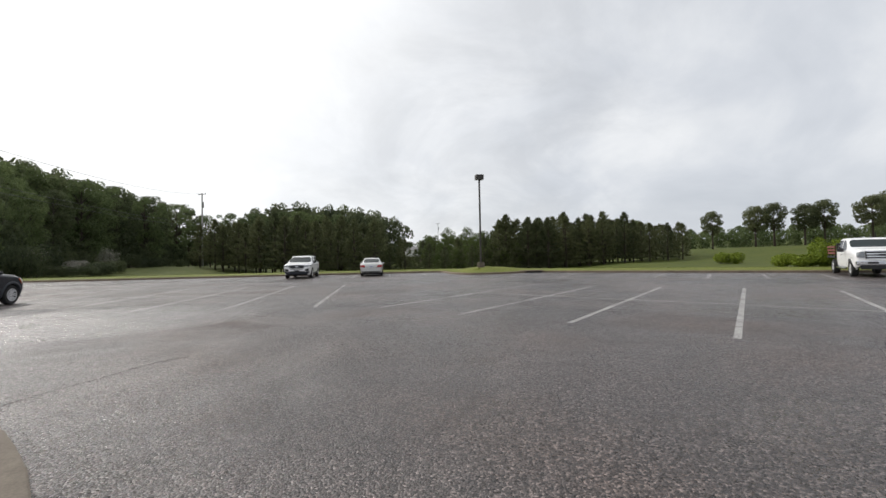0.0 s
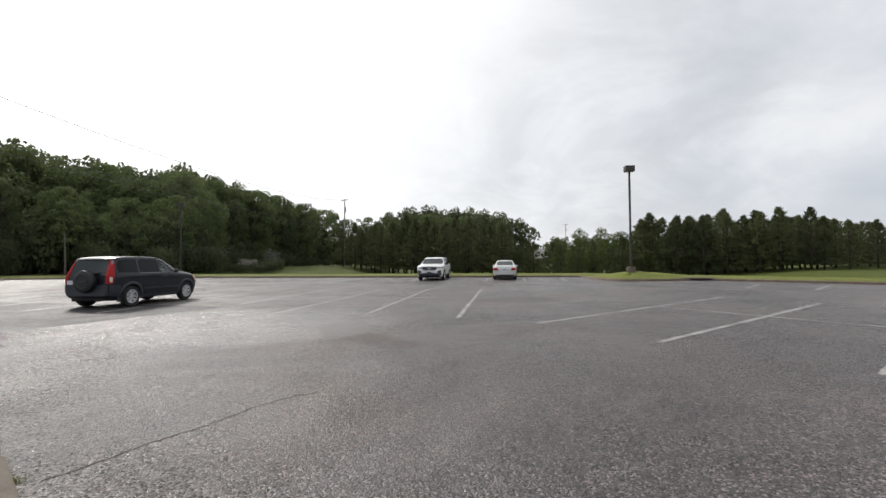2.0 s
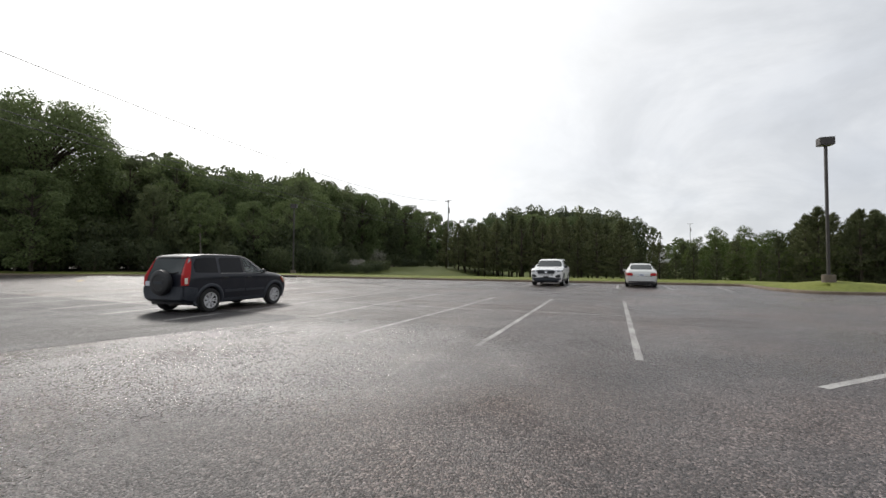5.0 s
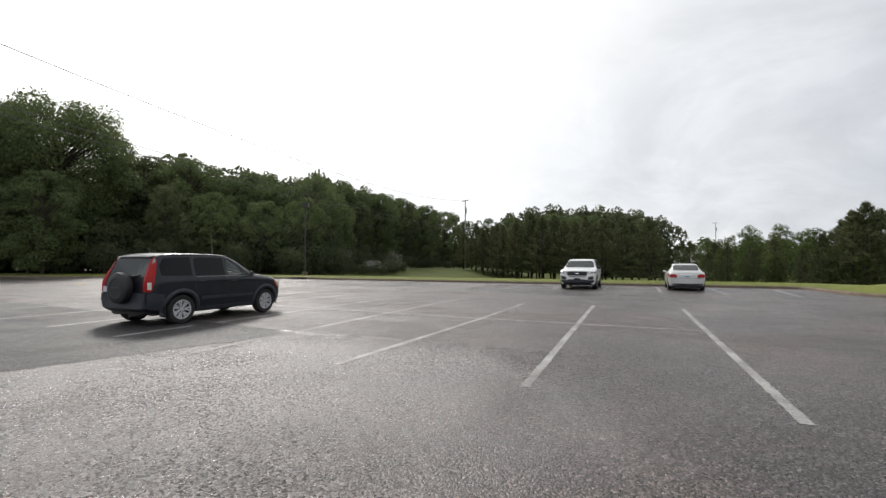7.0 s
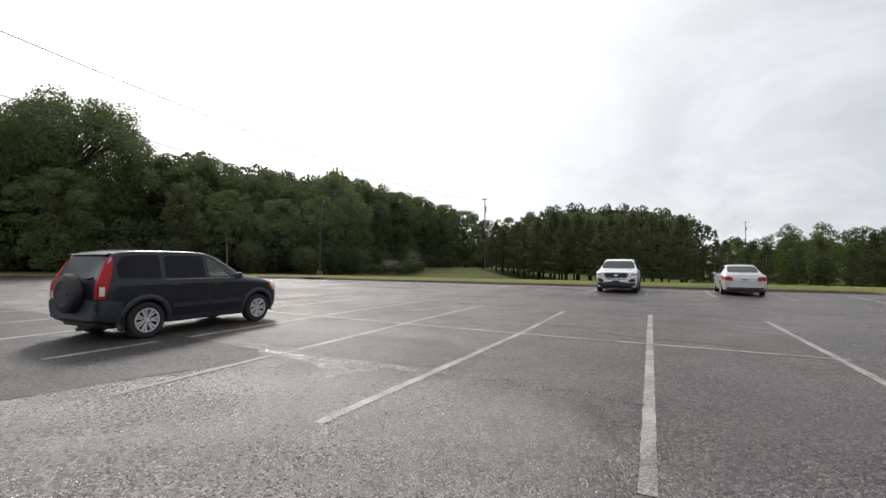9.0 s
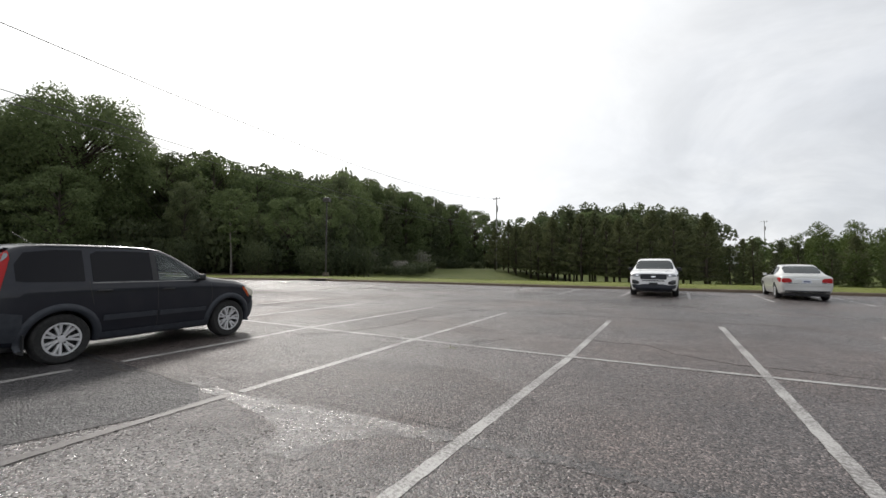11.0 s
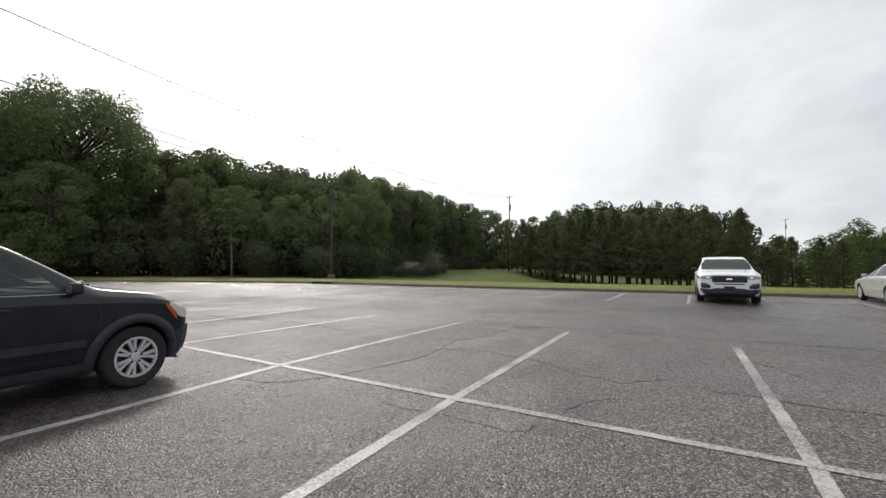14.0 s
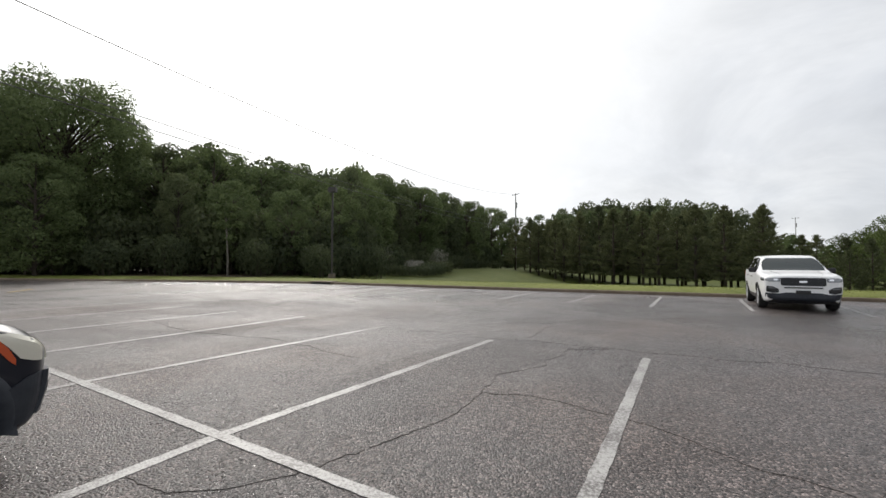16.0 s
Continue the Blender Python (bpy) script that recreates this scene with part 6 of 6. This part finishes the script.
# young pines standing in rows on the lower field
PINES = [pine("pine_tree", "young dark green pine with a bare lower trunk", 31, 12.4, 3.3, 1.9, 7000, "planted pines"),
         pine("pine_tree", "young dark green pine with a bare lower trunk", 32, 11.6, 3.5, 1.8, 7000, "planted pines"),
         pine("pine_tree", "young dark green pine with a bare lower trunk", 33, 12.9, 3.2, 2.0, 7000, "planted pines")]
PFIRST = [True] * 3


def pine_at(kind, x, y, s):
    turn = rt.uniform(0, 360)
    if PFIRST[kind]:
        PFIRST[kind] = False
        place(PINES[kind], x, y, turn, s)
        PINES[kind].scale = (s, s, s)
    else:
        copy_at(PINES[kind], x, y, turn, s)


n = 0
for row in range(4):
    for i in range(13):
        s = i / 12
        x = -57 + 44 * s + row * 0.1 + rt.uniform(-.7, .7)
        y = 103 - 23 * s + row * 4.6 + rt.uniform(-.8, .8)
        pine_at(n % 3, x, y, rt.uniform(.80, 1.10) * (0.93 if s < .35 else 1.0) * (1 - 0.15 * smooth01((s - .6) / .35)))
        n += 1
# pines beyond the lamp, leafy almost to the ground
LOW = [pine("pine_tree", "dark green pine with branches almost to the ground", 34, 9.2, 2.9, 0.9, 4600, "pines beyond the lamp"),
       pine("pine_tree", "dark green pine with branches almost to the ground", 35, 9.8, 2.7, 1.1, 4600, "pines beyond the lamp")]
place(LOW[0], 28.0, 83.0, 40)
place(LOW[1], 30.5, 82.5, 140)
for row in range(4):
    for i in range(14):
        s = i / 13
        x = 11 + 34 * s + row * 1.2 + rt.uniform(-.9, .9)
        y = 88 - 6 * s + row * 4.6 + rt.uniform(-1, 1)
        copy_at(LOW[n % 2], x, y, rt.uniform(0, 360), rt.uniform(1.02, 1.2) * (1 - 0.18 * smooth01((s - .25) / .45) - 0.20 * smooth01((s - .7) / .3)))
        n += 1

for x, y, k in ((-10.0, 83.0, .62), (-7.4, 86.5, .72), (-5.0, 82.5, .55), (-2.6, 87.0, .66), (0.4, 84.0, .60), (3.2, 88.0, .74), (5.8, 84.5, .62), (8.4, 87.5, .78), (-8.6, 91.0, .80), (-4.0, 93.0, .72)):
    copy_at(LOW[n % 2], x, y, rt.uniform(0, 360), k)
    n += 1

# light young trees in the gap between the pine stands, and far woods
YOUNG = broadleaf("young_tree", "slim young tree with light green leaves", 41, 9.0, 2.1, 0.4, M_LEAF_LIGHT, 5000, 0.16, 34, 0.12, "young trees in the gap")
place(YOUNG, 1.0, 96, 0)
for x, y, s in ((-3.0, 92, .72), (4.5, 100, 1.0), (7.5, 95, .8), (10, 99, 1.1), (-6.5, 88, .42), (-1.2, 84, .5), (3.0, 87, .62), (6.0, 86, .5), (9.0, 88, .66), (-8.8, 96, .6), (13, 104, 1.15), (17, 108, 1.2), (-3.8, 104, .95), (1.5, 108, 1.25), (7, 112, 1.3), (-6, 99, .5), (-9, 92, .45), (4, 91, .7), (0, 89, .6), (11, 93, .8), (14, 96, .9), (8.5, 103, 1.1), (-2, 100, 1.0), (12, 86, .6), (15.5, 90, .75), (-11, 89, .6), (19, 101, 1.0), (22, 106, 1.1)):
    copy_at(YOUNG, x, y, rt.uniform(0, 360), s)
FAR = broadleaf("far_tree", "distant dark green tree of the far woods", 51, 15.0, 7.0, 0.3, M_LEAF_OAK, 1150, 1.05, 18, 0.3, "far woods")
place(FAR, -5, 215, 0)
for i in range(64):
    a = radians(-32 + 98 * i / 63)
    r = 205 + 28 * math.sin(i * 1.7) + rt.uniform(-12, 12)
    if radians(-7) < a < radians(0):
        r = 290
    copy_at(FAR, r * math.sin(a), r * math.cos(a), rt.uniform(0, 360), rt.uniform(.62, .85) * (1 - 0.3 * smooth01((a - .2) / .25)))

for i in range(3, 16):
    copy_at(FAR, -14 + 5.0 * i + rt.uniform(-2, 2), 132 + 10 * math.sin(i * 1.3), rt.uniform(0, 360), rt.uniform(.52, .70))
for i in range(26):
    a = radians(30 + 34 * i / 25)
    r = 158 + 10 * math.sin(i * 2.1)
    copy_at(FAR, r * math.sin(a), r * math.cos(a), rt.uniform(0, 360), rt.uniform(.36, .48))

# field pines on the rise
FIELD = broadleaf("field_pine", "mature pine with a bare trunk and a dense rounded crown", 61, 12.0, 3.9, 4.6, M_NEEDLE, 6000, 0.32, 24, 0.24, "pines on the rise")
place(FIELD, 60.8, 97, 0, .66, sz=.70)
FIELD.scale = (.66, .66, .70)
for x, y, s in ((69, 95, .74), (74, 96, .80), (80, 95, .76), (83.5, 94, .82), (91, 91, .86), (96, 92, .95), (100, 88, .92), (105, 90, 1.0), (110, 84, 1.05), (116, 82, 1.0), (120, 72, 1.05), (128, 78, 1.05), (124, 66, 1.0)):
    copy_at(FIELD, x, y, rt.uniform(0, 360), s)

# shrubs
sh = shrub("bush", "bright yellow-green leafy bush behind the kerb", 71, 4.6, 3.2, 2.1, M_HEDGE, 9000, 0.13, 7)
place(sh, 28.2, 31.8, -30)
sh = shrub("bush", "low spreading green bush behind the kerb", 77, 2.8, 2.0, 1.0, M_HEDGE, 4000, 0.13, 5)
place(sh, 25.4, 32.8, -30)
sh = shrub("bush", "low pale green bush on the grass slope", 72, 3.4, 2.4, 1.7, M_HEDGE, 2200, 0.2, 5)
place(sh, 40, 61.5, -20)
for x, y, w, h, sd in ((-57.6, 61.6, 5.0, 3.6, 73), (-60.3, 79.5, 2.6, 4.2, 74), (-60.0, 72.0, 3.0, 2.2, 75)):
    sh = shrub("blossom_shrub", "wild shrub with pale whitish blossom at the wood's edge", sd, w, 3.0, h, M_BLOSSOM, 2600, 0.15, 9)
    place(sh, x, y, 75)
# filler bushes whose leaf colour carries the shade at the wood's foot
UNDER = shrub("undergrowth", "dense green undergrowth below the wood's edge, darkened for the shade there", 76, 9.0, 4.0, 3.6, M_UNDER_SHADED, 2700, 0.30, 9)
place(UNDER, -70, 48, 80)
UEDGE = [(-82, 18), (-75, 23.5), (-69, 28), (-63.5, 32), (-58.5, 36), (-54, 40), (-50.5, 44.5), (-50, 50), (-53, 55), (-57, 60), (-61, 66), (-64.5, 73), (-68, 81), (-71, 90), (-73, 99), (-75, 109), (-76, 119), (-77, 130), (-76, 141),
         (-68, 148), (-58, 151), (-48, 151), (-38, 149), (-28, 147), (-19, 142)]
for i, (x, y) in enumerate(UEDGE):
    copy_at(UNDER, x + rt.uniform(-1, 1), y + rt.uniform(-1, 1), (130 if y < 48 else 60 if y < 75 else 85) + rt.uniform(-25, 25), rt.uniform(.7, 1.0), rt.uniform(.45, 1.15))
    copy_at(UNDER, x - 5 + rt.uniform(-1, 1), y + 3 + rt.uniform(-1, 1), 85 + rt.uniform(-30, 30), rt.uniform(1.15, 1.5), rt.uniform(1.1, 2.1))
    if i < 14:
        copy_at(UNDER, x - 18 + rt.uniform(-1, 1), y + 9 + rt.uniform(-1, 1), 85 + rt.uniform(-30, 30), 1.7, rt.uniform(1.2, 1.7))
        copy_at(UNDER, x - 11 + rt.uniform(-1, 1), y + 6 + rt.uniform(-1, 1), 85 + rt.uniform(-30, 30), 1.6, rt.uniform(1.7, 2.2))
for x, y, k, s in ((-60, 41, 0, .52), (-64, 37, 1, .5), (-55.5, 46, 2, .5), (-55, 52, 0, .55), (-60, 58, 1, .6), (-64, 64, 2, .66), (-67, 71, 0, .6), (-71, 80, 1, .7), (-71, 26, 1, .5), (-77, 28, 0, .6)):
    wood_tree(k, x, y, s, s * rt.uniform(1.15, 1.5))
for x, y, h in ((-58.5, 53, .5), (-56, 56.5, .42), (-54.2, 60, .40), (-53.0, 64, .42), (-53.5, 69, .55), (-56, 74, .6)):
    copy_at(UNDER, x, y, 60 + rt.uniform(-25, 25), .62, h)
sap = broadleaf("sapling", "slender pale-trunked sapling at the wood's edge", 78, 9.0, 1.8, 3.4, M_LEAF_OAK, 1600, 0.28, 12, 0.10, bark=M_BARK_PALE)
place(sap, -56.0, 38.8, 0)

# distant white house in the gap
def far_house():
    root = empty("house", "distant low white house with a grey roof", "house")
    part("wall", box(bmesh.new(), (-6, -4, -1), (6, 4, 3.2)), M_HOUSE, root)
    bm = bmesh.new()
    v = [bm.verts.new(p) for p in ((-6.4, -4.5, 3.2), (6.4, -4.5, 3.2), (6.4, 4.5, 3.2), (-6.4, 4.5, 3.2), (-6.4, 0, 5.4), (6.4, 0, 5.4))]
    for f in ((0, 1, 5, 4), (2, 3, 4, 5), (0, 4, 3), (1, 2, 5), (0, 3, 2, 1)):
        bm.faces.new([v[q] for q in f])
    bmesh.ops.recalc_face_normals(bm, faces=bm.faces)
    part("roof", bm, M_ROOF, root)
    part("foundation", box(bmesh.new(), (-5.8, -3.8, -6.5), (5.8, 3.8, -1)), M_CONCRETE, root)
    for x in (-3.5, 0, 3.5):
        w = part("window", box(bmesh.new(), (x - .6, -4.06, 0.9), (x + .6, -4.0, 2.3), .02), M_LENS, root)
        part("pane", box(bmesh.new(), (x - .5, -4.09, 1.0), (x + .5, -4.065, 2.2)), M_DARK, w)
    root.matrix_world = pose(-15.5, 262, 2.9, 0, 0, 12)


M_HOUSE = plain_noise_mat("white_siding", (0.55, 0.55, 0.54), (0.68, 0.68, 0.66), 2, 0.7)
M_ROOF = plain_noise_mat("grey_shingle", (0.16, 0.155, 0.15), (0.25, 0.245, 0.24), 4, 0.85)
far_house()

# grass blades on the verge, weeds by the walk, and a few fallen leaves
def blades(name, label, spots, h0, h1, seed, mat):
    rnd = random.Random(seed)
    vs, fs = [], []
    for x, y, z in spots:
        a, h = rnd.uniform(0, 6.28), rnd.uniform(h0, h1)
        w = h * 0.10
        dx, dy = math.cos(a) * w, math.sin(a) * w
        lx, ly = rnd.uniform(-.5, .5) * h, rnd.uniform(-.5, .5) * h
        i = len(vs)
        vs += [(x - dx, y - dy, z - 0.01), (x + dx, y + dy, z - 0.01), (x + lx, y + ly, z + h)]
        fs.append((i, i + 1, i + 2))
    ob = mesh_from(name, vs, fs, mat)
    tagged(ob, label, "grass", kind="stuff")


rg = random.Random(91)
spots = []
for (ax, ay), (bx, by) in zip(KC, KC[1:]):
    if not (-62 < ax < 34):
        continue
    ln = math.hypot(bx - ax, by - ay)
    nx, ny = -(by - ay) / ln, (bx - ax) / ln
    for _ in range(int(ln * 420)):
        s, o = rg.random(), 0.18 + 5.0 * rg.random() ** 1.6
        px, py = ax + (bx - ax) * s + nx * o, ay + (by - ay) * s + ny * o
        spots.append((px, py, 0.13 + 0.10 * smooth01((o - 0.3) / 2.5)))
blades("grass_blades", "short mown grass blades along the verge", spots, 0.03, 0.075, 92, M_BLADE)
spots = [(-5.22 + rg.gauss(0, .05), 6.33 + rg.gauss(0, .03), 0.0) for _ in range(90)] + [(-4.60 + rg.gauss(0, .04), 6.00 + rg.gauss(0, .03), 0.0) for _ in range(40)]
spots += [(-11.92 + rg.gauss(0, .06), 19.38 + rg.gauss(0, .05), 0.004) for _ in range(36)]
blades("weeds", "small weeds growing at the edge of the walk", spots, 0.02, 0.05, 93, M_BLADE)
LEAF_AT = [(-17.6, 26.2), (-12.6, 30.6), (-9.4, 29.5), (-6.0, 27.6), (-20.2, 22.6), (-1.0, 17.5), (-10.6, 26.8)]
for x, y in LEAF_AT:
    s = rg.uniform(.018, .035)
    a = rg.uniform(0, 6.28)
    lv = []
    for q in range(6):
        th = a + q * math.pi / 3
        rr = s * (1.0 if q % 3 == 0 else .5)
        lv.append((x + math.cos(th) * rr, y + math.sin(th) * rr, 0.010 + 0.012 * (q % 2)))
    ob = mesh_from("fallen_leaf", lv + [(p[0], p[1], p[2] - 0.003) for p in lv], [(0, 1, 2, 3, 4, 5), (11, 10, 9, 8, 7, 6)], M_BARK)
    tagged(ob, "small dry brown leaf lying on the asphalt", "leaf", "fallen leaves")

# overhead cables from the tall pole towards the near left
cable((-65.0, 118.3, 19.9), (-30.6, -12.0, 15.3), 4.0, 0.028)
cable((-65.0, 118.3, 11.9), (-31.8, -12.0, 12.0), 2.2, 0.026)
cable((-65.0, 118.3, 11.1), (-31.8, -12.0, 11.5), 2.2, 0.026)
